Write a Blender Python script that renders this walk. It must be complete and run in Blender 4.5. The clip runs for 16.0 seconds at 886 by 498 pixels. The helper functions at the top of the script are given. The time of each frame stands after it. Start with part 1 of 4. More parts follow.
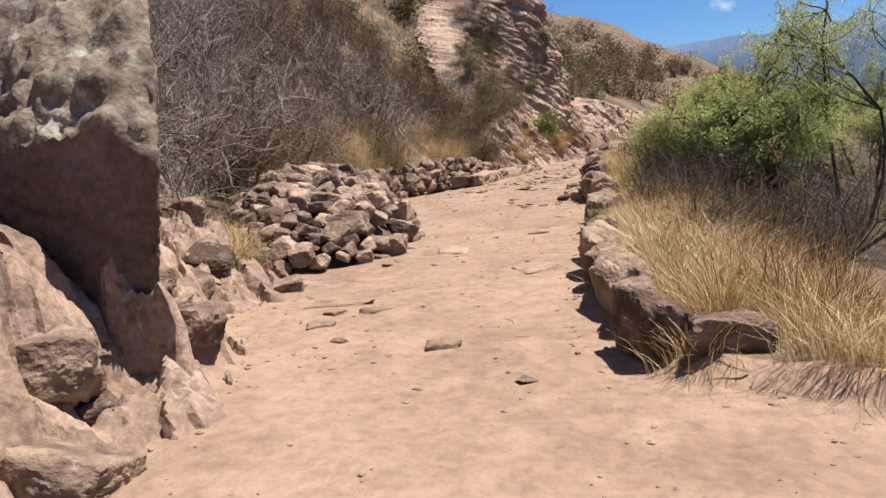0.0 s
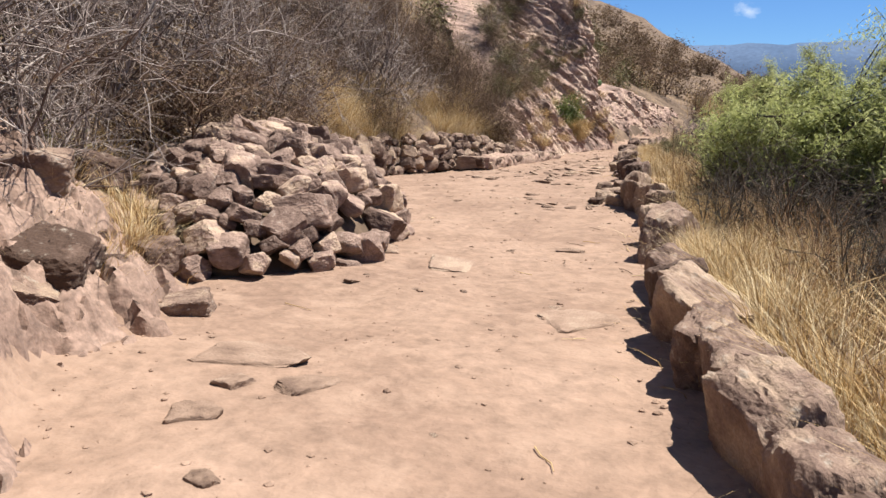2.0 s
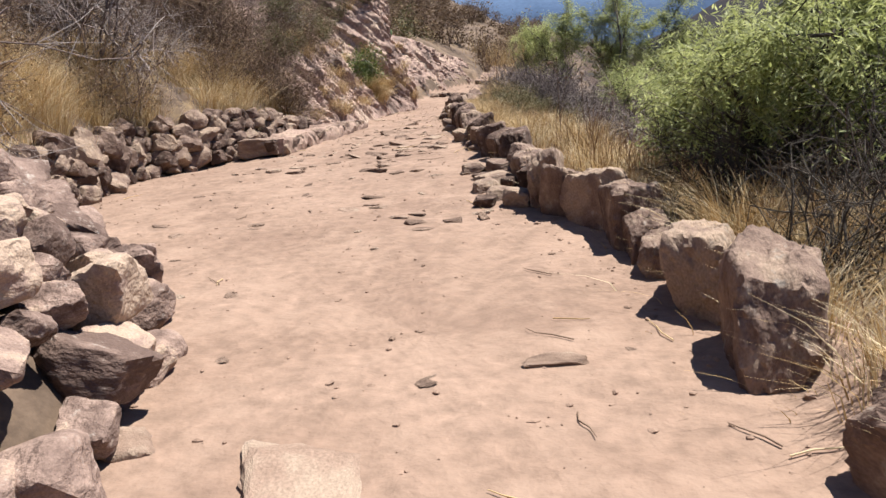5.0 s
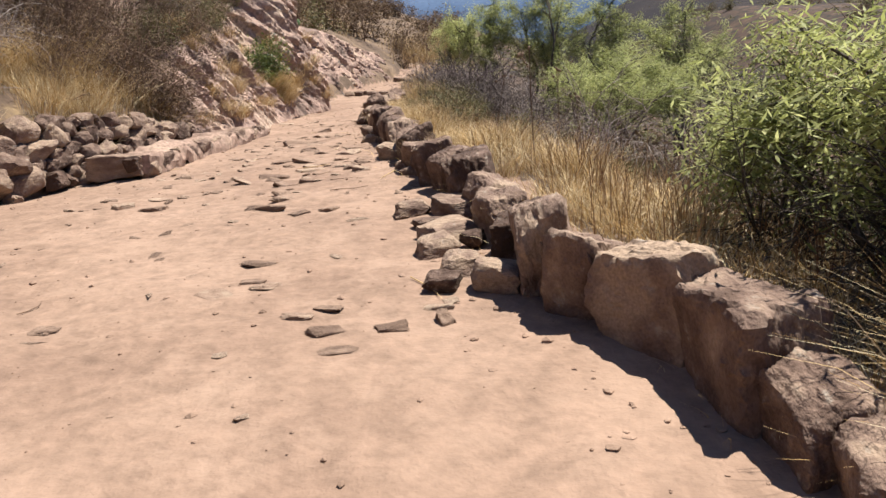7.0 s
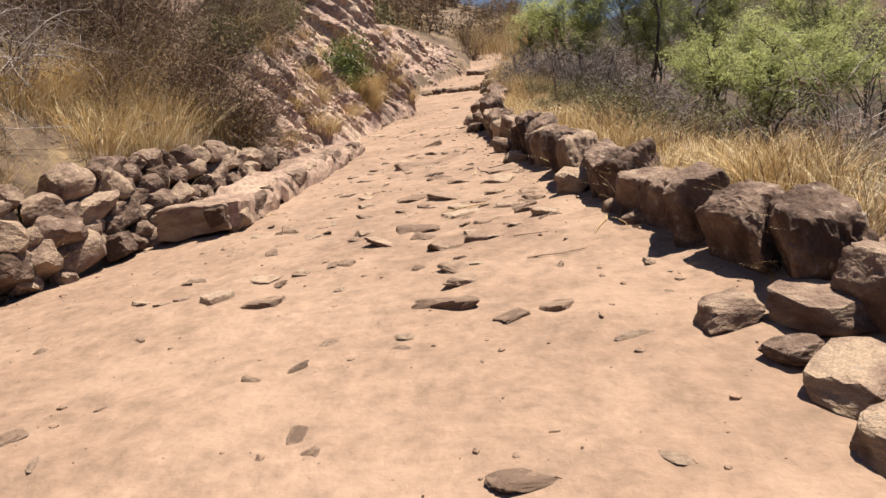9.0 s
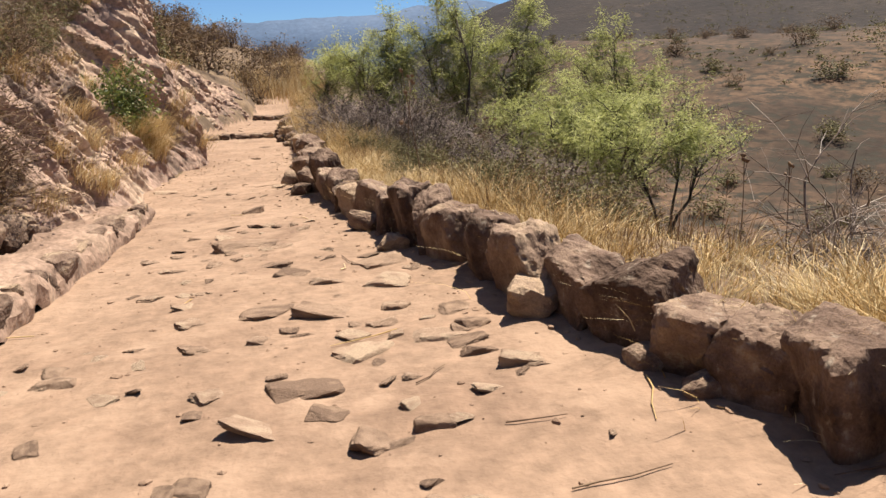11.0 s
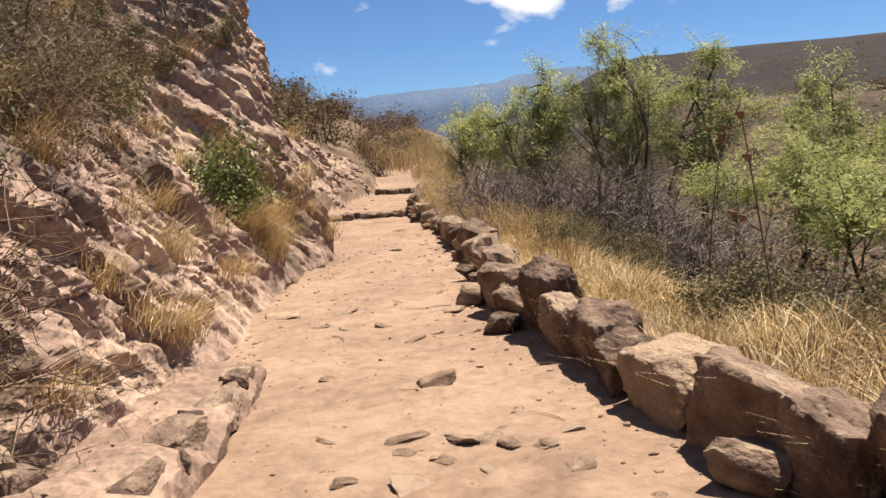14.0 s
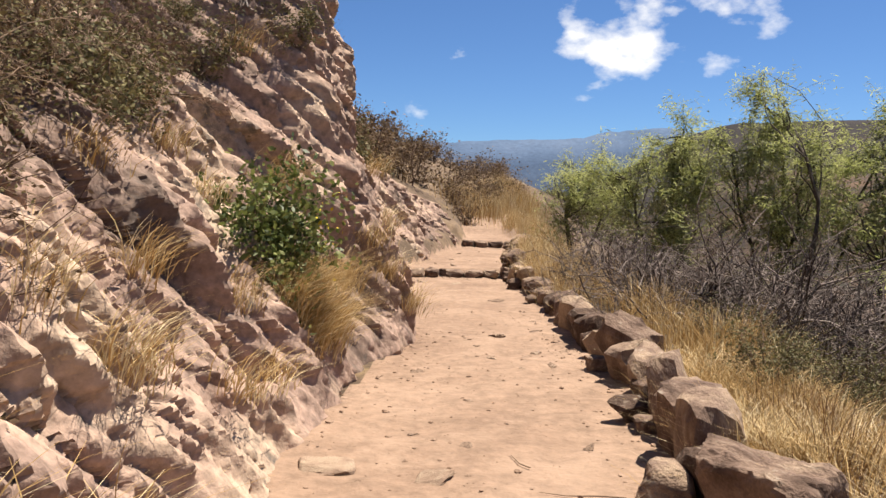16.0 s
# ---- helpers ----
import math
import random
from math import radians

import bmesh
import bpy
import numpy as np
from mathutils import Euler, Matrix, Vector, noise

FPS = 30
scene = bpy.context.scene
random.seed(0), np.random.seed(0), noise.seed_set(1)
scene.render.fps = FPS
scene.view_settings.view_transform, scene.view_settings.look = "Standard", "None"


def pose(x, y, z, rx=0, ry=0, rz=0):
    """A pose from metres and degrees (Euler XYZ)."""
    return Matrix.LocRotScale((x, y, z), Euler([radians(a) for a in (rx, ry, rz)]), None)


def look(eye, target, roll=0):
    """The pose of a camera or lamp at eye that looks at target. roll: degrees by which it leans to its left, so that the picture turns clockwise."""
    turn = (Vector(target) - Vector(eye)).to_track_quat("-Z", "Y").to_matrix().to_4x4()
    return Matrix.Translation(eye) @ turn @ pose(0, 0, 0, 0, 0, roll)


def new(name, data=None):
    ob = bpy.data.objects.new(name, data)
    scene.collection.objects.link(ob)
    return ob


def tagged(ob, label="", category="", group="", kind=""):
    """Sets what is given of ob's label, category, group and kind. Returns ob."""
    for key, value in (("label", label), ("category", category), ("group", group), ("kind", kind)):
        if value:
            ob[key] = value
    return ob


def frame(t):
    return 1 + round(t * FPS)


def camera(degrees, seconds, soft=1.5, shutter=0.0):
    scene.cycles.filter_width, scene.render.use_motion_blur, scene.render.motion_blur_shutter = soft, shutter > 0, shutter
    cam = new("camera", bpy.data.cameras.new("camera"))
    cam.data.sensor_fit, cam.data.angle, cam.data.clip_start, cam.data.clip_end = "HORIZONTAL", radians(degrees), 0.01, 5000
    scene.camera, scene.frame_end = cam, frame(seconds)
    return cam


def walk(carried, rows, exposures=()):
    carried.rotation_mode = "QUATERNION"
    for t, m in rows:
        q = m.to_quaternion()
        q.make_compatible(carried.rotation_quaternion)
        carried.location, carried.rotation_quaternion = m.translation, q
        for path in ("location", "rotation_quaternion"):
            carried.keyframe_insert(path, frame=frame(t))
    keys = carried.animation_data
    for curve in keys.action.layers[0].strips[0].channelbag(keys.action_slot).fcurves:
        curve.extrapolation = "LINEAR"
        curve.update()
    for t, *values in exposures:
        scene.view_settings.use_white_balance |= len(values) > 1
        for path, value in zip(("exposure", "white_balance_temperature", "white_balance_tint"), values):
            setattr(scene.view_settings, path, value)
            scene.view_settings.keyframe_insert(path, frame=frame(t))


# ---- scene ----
cam = camera(60, 16.0, soft=1.5)
walk(cam, [
    (0, look((4.383, -11.397, 1.769), (0.108, -2.500, 0.164), -4.72)),
    (0.5, look((4.148, -10.745, 1.710), (0.222, -1.781, -0.348), -2.71)),
    (1, look((3.822, -9.954, 1.664), (-0.127, -1.100, -0.787), -2.73)),
    (1.5, look((3.489, -9.287, 1.641), (-0.209, -0.302, -0.723), -0.85)),
    (2, look((3.000, -8.479, 1.638), (-1.189, 0.392, -0.301), 1.99)),
    (2.5, look((2.531, -7.773, 1.606), (-1.320, 1.236, -0.397), 0.81)),
    (3, look((2.115, -7.047, 1.599), (-1.322, 2.133, -0.378), -0.89)),
    (3.5, look((1.686, -6.361, 1.571), (-1.281, 2.926, -0.653), -2.41)),
    (4, look((1.389, -5.618, 1.522), (-0.632, 3.868, -0.914), -2.05)),
    (4.5, look((0.994, -4.775, 1.533), (-1.152, 4.670, -0.954), -3.23)),
    (5, look((0.779, -3.969, 1.496), (-0.777, 5.609, -0.920), -2.36)),
    (5.2, look((0.732, -3.626, 1.548), (-0.548, 6.020, -0.758), -1.16)),
    (7.3, look((0.112, -0.382, 1.419), (-0.352, 9.290, -1.081), -1.89)),
    (7.5, look((0.000, -0.000, 1.470), (-0.493, 9.674, -1.014), -1.92)),
    (8, look((-0.438, 0.717, 1.479), (-1.582, 10.307, -1.113), -5.29)),
    (8.2, look((-0.570, 0.888, 1.499), (-1.913, 10.425, -1.192), -6.51)),
    (10.3, look((-1.992, 3.461, 1.499), (-2.376, 13.228, -0.614), -3.00)),
    (10.5, look((-2.026, 3.633, 1.512), (-1.935, 13.413, -0.570), -3.11)),
    (11, look((-2.113, 4.395, 1.505), (-0.356, 13.998, -0.658), -1.76)),
    (11.5, look((-2.297, 5.186, 1.505), (-0.339, 14.745, -0.685), -4.15)),
    (12, look((-2.332, 5.989, 1.456), (-0.788, 15.687, -0.431), -2.63)),
    (12.5, look((-2.493, 6.798, 1.487), (-2.162, 16.681, 0.002), -2.36)),
    (13, look((-2.543, 7.422, 1.437), (-1.494, 17.198, -0.387), -3.94)),
    (13.5, look((-2.675, 8.231, 1.484), (-1.929, 18.082, -0.065), -2.70)),
    (14, look((-2.842, 8.883, 1.513), (-2.380, 18.792, 0.250), -3.66)),
    (14.5, look((-3.004, 9.707, 1.522), (-3.348, 19.625, 0.291), -2.92)),
    (15, look((-3.175, 10.435, 1.491), (-3.710, 20.319, 0.068), -2.34)),
    (15.5, look((-3.190, 11.286, 1.491), (-3.364, 21.220, 0.360), 0.35)),
    (16, look((-3.270, 12.197, 1.590), (-3.761, 22.164, 0.946), 1.36)),
], exposures=[(0, 1.08, 6500, 10), (1, 1.18, 6200, 10), (1.5, 1.18, 6150, 10), (2, 1.18, 6350, 10), (2.5, 1.18, 6750, 10), (3.6, 1.18, 6750, 10), (4, 1.18, 6150, 10),
              (5, 1.18, 6100, 10), (5.2, 1.18, 6400, 10), (7.3, 1.18, 6400, 10), (8, 1.18, 6550, 10), (10.3, 1.18, 7200, 10), (13.5, 1.17, 7200, 10), (16, 1.18, 7000, 10)])

# ---- world, sun ----
SUN_TO = Vector((0.33, 0.26, 1.0)).normalized()
world = bpy.data.worlds.new("sky")
scene.world = world
world.use_nodes = True
wn, wl = world.node_tree.nodes, world.node_tree.links
wn.clear()
w_out, w_bg, w_sky = wn.new("ShaderNodeOutputWorld"), wn.new("ShaderNodeBackground"), wn.new("ShaderNodeTexSky")
w_sky.sky_type, w_sky.sun_disc = "NISHITA", False
w_sky.sun_elevation = math.asin(SUN_TO.z)
w_sky.sun_rotation = math.atan2(SUN_TO.x, SUN_TO.y)
w_sky.altitude, w_sky.dust_density, w_sky.ozone_density = 1900, 0.25, 3.0
w_bg.inputs["Strength"].default_value = 0.05
# cumulus clouds, broken, over the horizon
w_tc, w_map, w_no, w_ramp, w_mix = (wn.new("ShaderNodeTexCoord"), wn.new("ShaderNodeMapping"), wn.new("ShaderNodeTexNoise"),
                                    wn.new("ShaderNodeValToRGB"), wn.new("ShaderNodeMixRGB"))
w_map.inputs["Scale"].default_value = (1.0, 1.0, 1.7)
w_map.inputs["Location"].default_value = (0.9, 0.35, 0.12)
w_no.inputs["Scale"].default_value, w_no.inputs["Detail"].default_value, w_no.inputs["Roughness"].default_value = 4.2, 9.0, 0.52
w_ramp.color_ramp.elements[0].position, w_ramp.color_ramp.elements[1].position = 0.585, 0.655
w_mix.inputs["Color2"].default_value = (11, 11.1, 11.3, 1)
wl.new(w_tc.outputs["Generated"], w_map.inputs["Vector"])
wl.new(w_map.outputs["Vector"], w_no.inputs["Vector"])
wl.new(w_no.outputs["Fac"], w_ramp.inputs["Fac"])
wl.new(w_ramp.outputs["Color"], w_mix.inputs["Fac"])
w_tint = wn.new("ShaderNodeMixRGB")
w_tint.blend_type, w_tint.inputs["Fac"].default_value, w_tint.inputs["Color2"].default_value = "MULTIPLY", 1.0, (0.56, 0.80, 1.10, 1)
wl.new(w_sky.outputs["Color"], w_tint.inputs["Color1"])
wl.new(w_tint.outputs["Color"], w_mix.inputs["Color1"])
wl.new(w_mix.outputs["Color"], w_bg.inputs["Color"])
wl.new(w_bg.outputs["Background"], w_out.inputs["Surface"])
sun = new("sun", bpy.data.lights.new("sun", "SUN"))
sun.data.energy, sun.data.angle, sun.data.color = 5.0, radians(0.53), (1.0, 0.955, 0.88)
sun.matrix_world = look(SUN_TO * 50, (0, 0, 0))


# ---- materials ----
def material(name, colors, scale=1.0, rough=0.9, bump=0.3, bump_scale=30.0, fine=0.5, random_tint=0.0, island=False, spots=None, coords="Object",
             stretch=(1, 1, 1), transl=0.0, spec=0.2):
    """Stony and earthy surfaces: colours mixed by noise at two scales, with a bump of two scales."""
    m = bpy.data.materials.new(name)
    m.use_nodes = True
    n, k = m.node_tree.nodes, m.node_tree.links
    p = n["Principled BSDF"]
    p.inputs["Roughness"].default_value = rough
    p.inputs["Specular IOR Level"].default_value = spec
    tc, mp = n.new("ShaderNodeTexCoord"), n.new("ShaderNodeMapping")
    mp.inputs["Scale"].default_value = stretch
    if coords == "World":
        geo = n.new("ShaderNodeNewGeometry")
        k.new(geo.outputs["Position"], mp.inputs["Vector"])
    else:
        k.new(tc.outputs["Object"], mp.inputs["Vector"])
    vec = mp.outputs["Vector"]
    if random_tint and not island:
        info, add = n.new("ShaderNodeObjectInfo"), n.new("ShaderNodeVectorMath")
        mul = n.new("ShaderNodeMath")
        mul.operation, mul.inputs[1].default_value = "MULTIPLY", 40.0
        k.new(info.outputs["Random"], mul.inputs[0])
        k.new(vec, add.inputs[0])
        k.new(mul.outputs[0], add.inputs[1])
        vec = add.outputs[0]
    big, small = n.new("ShaderNodeTexNoise"), n.new("ShaderNodeTexNoise")
    big.inputs["Scale"].default_value, big.inputs["Detail"].default_value = scale, 6
    small.inputs["Scale"].default_value, small.inputs["Detail"].default_value = scale * 14, 6
    small.inputs["Roughness"].default_value = 0.6
    k.new(vec, big.inputs["Vector"])
    k.new(vec, small.inputs["Vector"])
    ramp = n.new("ShaderNodeValToRGB")
    ramp.color_ramp.elements[0].position, ramp.color_ramp.elements[1].position = 0.28, 0.72
    ramp.color_ramp.elements[0].color, ramp.color_ramp.elements[1].color = (*colors[0], 1), (*colors[-1], 1)
    for i, c in enumerate(colors[1:-1]):
        e = ramp.color_ramp.elements.new(0.28 + 0.44 * (i + 1) / (len(colors) - 1))
        e.color = (*c, 1)
    fac = big.outputs["Fac"]
    if random_tint:
        src = (n.new("ShaderNodeNewGeometry").outputs["Random Per Island"] if island else info.outputs["Random"])
        mixr = n.new("ShaderNodeMapRange")
        mixr.inputs["To Min"].default_value, mixr.inputs["To Max"].default_value = -random_tint, random_tint
        k.new(src, mixr.inputs["Value"])
        plus = n.new("ShaderNodeMath")
        k.new(fac, plus.inputs[0])
        k.new(mixr.outputs[0], plus.inputs[1])
        fac = plus.outputs[0]
    k.new(fac, ramp.inputs["Fac"])
    col = ramp.outputs["Color"]
    grain = n.new("ShaderNodeMapRange")
    grain.inputs["From Min"].default_value, grain.inputs["From Max"].default_value = 0.3, 0.7
    grain.inputs["To Min"].default_value, grain.inputs["To Max"].default_value = 1 - fine, 1 + fine * 0.6
    k.new(small.outputs["Fac"], grain.inputs["Value"])
    scl = n.new("ShaderNodeVectorMath")
    scl.operation = "SCALE"
    k.new(col, scl.inputs[0])
    k.new(grain.outputs[0], scl.inputs["Scale"])
    col = scl.outputs[0]
    if spots:
        sc, lo, hi, c = spots
        t = n.new("ShaderNodeTexNoise")
        t.inputs["Scale"].default_value, t.inputs["Detail"].default_value = sc, 7
        t.inputs["Roughness"].default_value = 0.7
        k.new(vec, t.inputs["Vector"])
        r = n.new("ShaderNodeMapRange")
        r.inputs["From Min"].default_value, r.inputs["From Max"].default_value = lo, hi
        k.new(t.outputs["Fac"], r.inputs["Value"])
        mx = n.new("ShaderNodeMixRGB")
        mx.inputs["Color2"].default_value = (*c, 1)
        k.new(r.outputs[0], mx.inputs["Fac"])
        k.new(col, mx.inputs["Color1"])
        col = mx.outputs["Color"]
    k.new(col, p.inputs["Base Color"])
    if bump:
        b1, b2, t2 = n.new("ShaderNodeBump"), n.new("ShaderNodeBump"), n.new("ShaderNodeTexNoise")
        t2.inputs["Scale"].default_value, t2.inputs["Detail"].default_value = bump_scale, 5
        t2.inputs["Roughness"].default_value = 0.5
        k.new(vec, t2.inputs["Vector"])
        b1.inputs["Strength"].default_value, b1.inputs["Distance"].default_value = bump, 0.3 / bump_scale
        k.new(t2.outputs["Fac"], b1.inputs["Height"])
        b2.inputs["Strength"].default_value, b2.inputs["Distance"].default_value = bump, 0.3 / scale
        k.new(small.outputs["Fac"], b2.inputs["Height"])
        b2.inputs["Distance"].default_value = 0.12 / (scale * 14)
        k.new(b1.outputs["Normal"], b2.inputs["Normal"])
        k.new(b2.outputs["Normal"], p.inputs["Normal"])
    if transl:
        tr, ad = n.new("ShaderNodeBsdfTranslucent"), n.new("ShaderNodeMixShader")
        k.new(col, tr.inputs["Color"])
        ad.inputs["Fac"].default_value = transl
        k.new(p.outputs["BSDF"], ad.inputs[1])
        k.new(tr.outputs["BSDF"], ad.inputs[2])
        k.new(ad.outputs["Shader"], n["Material Output"].inputs["Surface"])
    return m


EARTH = material("dusty_earth", [(0.189, 0.121, 0.085), (0.234, 0.154, 0.108), (0.28, 0.188, 0.134)], 0.6, 0.95, 0.8, 16, 0.26,
                 spots=(1.7, 0.5, 0.66, (0.28, 0.189, 0.134)), coords="World")
VALLEY = material("valley_scrub_soil", [(0.026, 0.016, 0.011), (0.052, 0.032, 0.021), (0.085, 0.052, 0.033), (0.14, 0.084, 0.052)], 0.05, 0.95, 0.25, 1.2, 0.6,
                  spots=(0.5, 0.48, 0.58, (0.024, 0.02, 0.014)), coords="World")
RIDGE = material("dark_scrub_ridge", [(0.011, 0.008, 0.008), (0.018, 0.013, 0.012), (0.029, 0.021, 0.017)], 0.02, 0.95, 0.5, 0.4, 0.5,
                 spots=(0.12, 0.58, 0.68, (0.042, 0.029, 0.022)), coords="World")
DEADWOOD = material("dead_brush_wood", [(0.053, 0.041, 0.035), (0.105, 0.08, 0.07), (0.225, 0.181, 0.161)], 1.2, 0.85, 0, 20, 0.2, random_tint=0.28, island=True)
DUST = material("dust_covered_stone", [(0.145, 0.095, 0.068), (0.215, 0.144, 0.102), (0.261, 0.178, 0.128), (0.313, 0.23, 0.164)], 1.6, 0.95, 0.6, 18, 0.25, random_tint=0.22)
SLOPE = material("dry_slope_soil", [(0.066, 0.045, 0.03), (0.112, 0.076, 0.051), (0.178, 0.122, 0.079)], 0.35, 0.95, 0.6, 9, 0.45,
                 spots=(0.9, 0.55, 0.72, (0.238, 0.165, 0.086)), coords="World")
STONE = material("volcanic_stone", [(0.067, 0.041, 0.029), (0.134, 0.087, 0.065), (0.196, 0.133, 0.098), (0.29, 0.208, 0.145)], 1.5, 0.93, 0.6, 5, 0.30,
                 random_tint=0.24, spots=(3.0, 0.58, 0.70, (0.258, 0.215, 0.171)))
FIELDSTONE = material("pink_fieldstone", [(0.12, 0.078, 0.06), (0.20, 0.135, 0.105), (0.28, 0.192, 0.148), (0.38, 0.275, 0.195)], 1.5, 0.93, 0.6, 5, 0.30,
                      random_tint=0.26, spots=(3.0, 0.58, 0.70, (0.33, 0.28, 0.23)))
CLIFF = material("cliff_rock", [(0.122, 0.086, 0.068), (0.233, 0.159, 0.125), (0.318, 0.216, 0.168), (0.371, 0.265, 0.195), (0.435, 0.328, 0.24)], 0.8, 0.93, 0.9, 7, 0.45,
                 spots=(2.3, 0.57, 0.68, (0.106, 0.087, 0.073)), coords="World")
BEDROCK = material("pink_bedrock", [(0.132, 0.086, 0.066), (0.224, 0.149, 0.112), (0.29, 0.198, 0.149), (0.343, 0.244, 0.178)], 1.3, 0.95, 0.9, 9, 0.4,
                   spots=(2.6, 0.58, 0.70, (0.106, 0.076, 0.059)), coords="World")
# brown rock, darkened to hold the shade of the overhanging sides
SHADE_ROCK = material("brown_shaded_rock", [(0.086, 0.059, 0.048), (0.132, 0.094, 0.076), (0.178, 0.132, 0.109)], 1.1, 0.95, 0.7, 7, 0.4,
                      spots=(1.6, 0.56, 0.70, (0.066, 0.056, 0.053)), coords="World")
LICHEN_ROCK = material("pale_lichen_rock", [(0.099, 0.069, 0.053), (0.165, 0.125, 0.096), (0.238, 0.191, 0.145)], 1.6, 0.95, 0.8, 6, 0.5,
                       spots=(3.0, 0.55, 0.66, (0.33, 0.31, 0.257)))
STRAW = material("dry_grass", [(0.30, 0.185, 0.07), (0.43, 0.28, 0.115), (0.533, 0.382, 0.187), (0.634, 0.518, 0.324)], 0.8, 0.75, 0, 20, 0.15, random_tint=0.34, island=True, coords="World", transl=0.18)
RUSSET = material("russet_stalk", [(0.132, 0.069, 0.036), (0.211, 0.119, 0.059), (0.31, 0.198, 0.099)], 0.8, 0.8, 0, 20, 0.15, random_tint=0.25, island=True, coords="World", transl=0.15)
TWIG = material("dry_twig", [(0.098, 0.071, 0.06), (0.195, 0.15, 0.129), (0.36, 0.307, 0.27)], 1.2, 0.85, 0, 20, 0.2, random_tint=0.28, island=True)
BROWN_TWIG = material("brown_twig", [(0.073, 0.043, 0.03), (0.132, 0.083, 0.056), (0.205, 0.139, 0.092)], 1.2, 0.85, 0, 20, 0.2, random_tint=0.28, island=True)
BARK = material("dark_bark", [(0.033, 0.026, 0.021), (0.066, 0.053, 0.04), (0.112, 0.092, 0.073)], 5, 0.9, 0.6, 40, 0.4)
LEAF = material("feathery_leaf", [(0.17, 0.185, 0.055), (0.32, 0.34, 0.12), (0.46, 0.47, 0.20)], 0.9, 0.6, 0, 20, 0.15, random_tint=0.22, island=True, transl=0.5)
LEAF_DARK = material("bush_leaf", [(0.05, 0.07, 0.02), (0.12, 0.145, 0.04), (0.24, 0.25, 0.085)], 1.5, 0.5, 0, 20, 0.15, random_tint=0.22, island=True, transl=0.3)
OLIVE_LEAF = material("dusty_olive_leaf", [(0.076, 0.072, 0.034), (0.128, 0.115, 0.051), (0.204, 0.17, 0.076)], 1.5, 0.7, 0, 20, 0.15, random_tint=0.22, island=True, transl=0.2)
DRY_LEAF = material("dry_brown_leaf", [(0.086, 0.056, 0.033), (0.145, 0.096, 0.056), (0.218, 0.152, 0.086)], 1.5, 0.8, 0, 20, 0.15, random_tint=0.25, island=True, transl=0.2)
CACTUS = material("cactus_green", [(0.046, 0.079, 0.026), (0.073, 0.112, 0.04), (0.106, 0.145, 0.059)], 3, 0.55, 0.2, 40, 0.2)
YELLOW = material("yellow_petal", [(0.462, 0.33, 0.013), (0.528, 0.396, 0.02)], 3, 0.6, 0, 20, 0.1)
# blue of the hazy distance mixed into the base colour
FAR_BLUE = material("far_hill_haze_blue", [(0.05, 0.082, 0.14), (0.065, 0.10, 0.165), (0.085, 0.12, 0.185)], 0.004, 1.0, 0, 1, 0.2, coords="World")


# ---- plan of the path ----
def line(*pairs):
    ys, xs = zip(*pairs)
    return lambda y: np.interp(y, ys, xs)


X_LEFT = line((-16, 1.6), (-8.3, 0.75), (-7, 0.5), (-5.5, -1.0), (-4.7, -0.85), (-3, -2.2), (-1.4, -2.8), (1, -3.6), (4, -5.2), (7, -5.75),
              (8.5, -5.2), (9.8, -5.0), (14, -4.5), (17, -4.5), (21, -4.1), (23, -4.6), (29, -4.9), (34, -4.4), (39, -3.7), (60, -5))
X_RIGHT = line((-16, 9), (-7.2, 6), (-6.6, 3.35), (-5.4, 2.85), (-4.2, 2.5), (-2.7, 2.03), (-0.6, 1.55), (1.5, 1.15), (2.44, 0.85), (3.3, 0.40),
               (5.46, 0.05), (7, -0.45), (8.3, -0.8), (9.4, -1.0), (11, -1.34), (12.9, -1.75), (16, -2.2), (19, -2.05), (25.5, -2.42), (29.5, -2.7),
               (38, -2.3), (60, -3))
X_MID = line((-12, 3), (-6, 1.5), (0, 0), (7, -2.5), (16, -3.2), (32, -3.7))
RISE = line((-12, 0.24), (-7, 0.07), (-2, 0), (3, 0.02), (8, 0.03), (13, 0), (18, -0.07), (24, -0.11), (32, -0.14))
CROSS = line((-12, 0.01), (-7, 0.01), (-2, 0.02), (3, 0.04), (8, 0.07), (13, 0.06), (18, 0.04), (24, 0.02), (32, 0))
WALL_TOP = line((-16, 0.3), (-9, 0.5), (-4, 0.2), (0, 0.4), (3, 0.72), (9, 0.8), (11, 0.65), (12.5, 0.3), (14, 0.1), (15, 0.0), (22, 0.0), (26, 0.4), (60, 0.5))
BANK = line((-16, 0.9), (-8, 0.7), (-4, 0.55), (0, 0.62), (9, 0.7), (13, 0.95), (15, 0.95), (18, 1.0), (21, 1.5), (24, 1.1), (29, 0.75), (60, 0.3))


def hashed(ix, iy, iz=0):
    n = (ix.astype(np.int64) * 374761393 + iy.astype(np.int64) * 668265263 + np.int64(iz) * 2147483647) & 0x7FFFFFFF
    n = ((n ^ (n >> 13)) * 1274126177) & 0x7FFFFFFF
    return ((n ^ (n >> 16)) & 0xFFFF) / 65535.0


def value_noise(x, y, seed=0):
    ix, iy = np.floor(x), np.floor(y)
    u, v = x - ix, y - iy
    u, v = u * u * (3 - 2 * u), v * v * (3 - 2 * v)
    a, b = hashed(ix, iy, seed), hashed(ix + 1, iy, seed)
    c, d = hashed(ix, iy + 1, seed), hashed(ix + 1, iy + 1, seed)
    return (a + (b - a) * u) * (1 - v) + (c + (d - c) * u) * v - 0.5


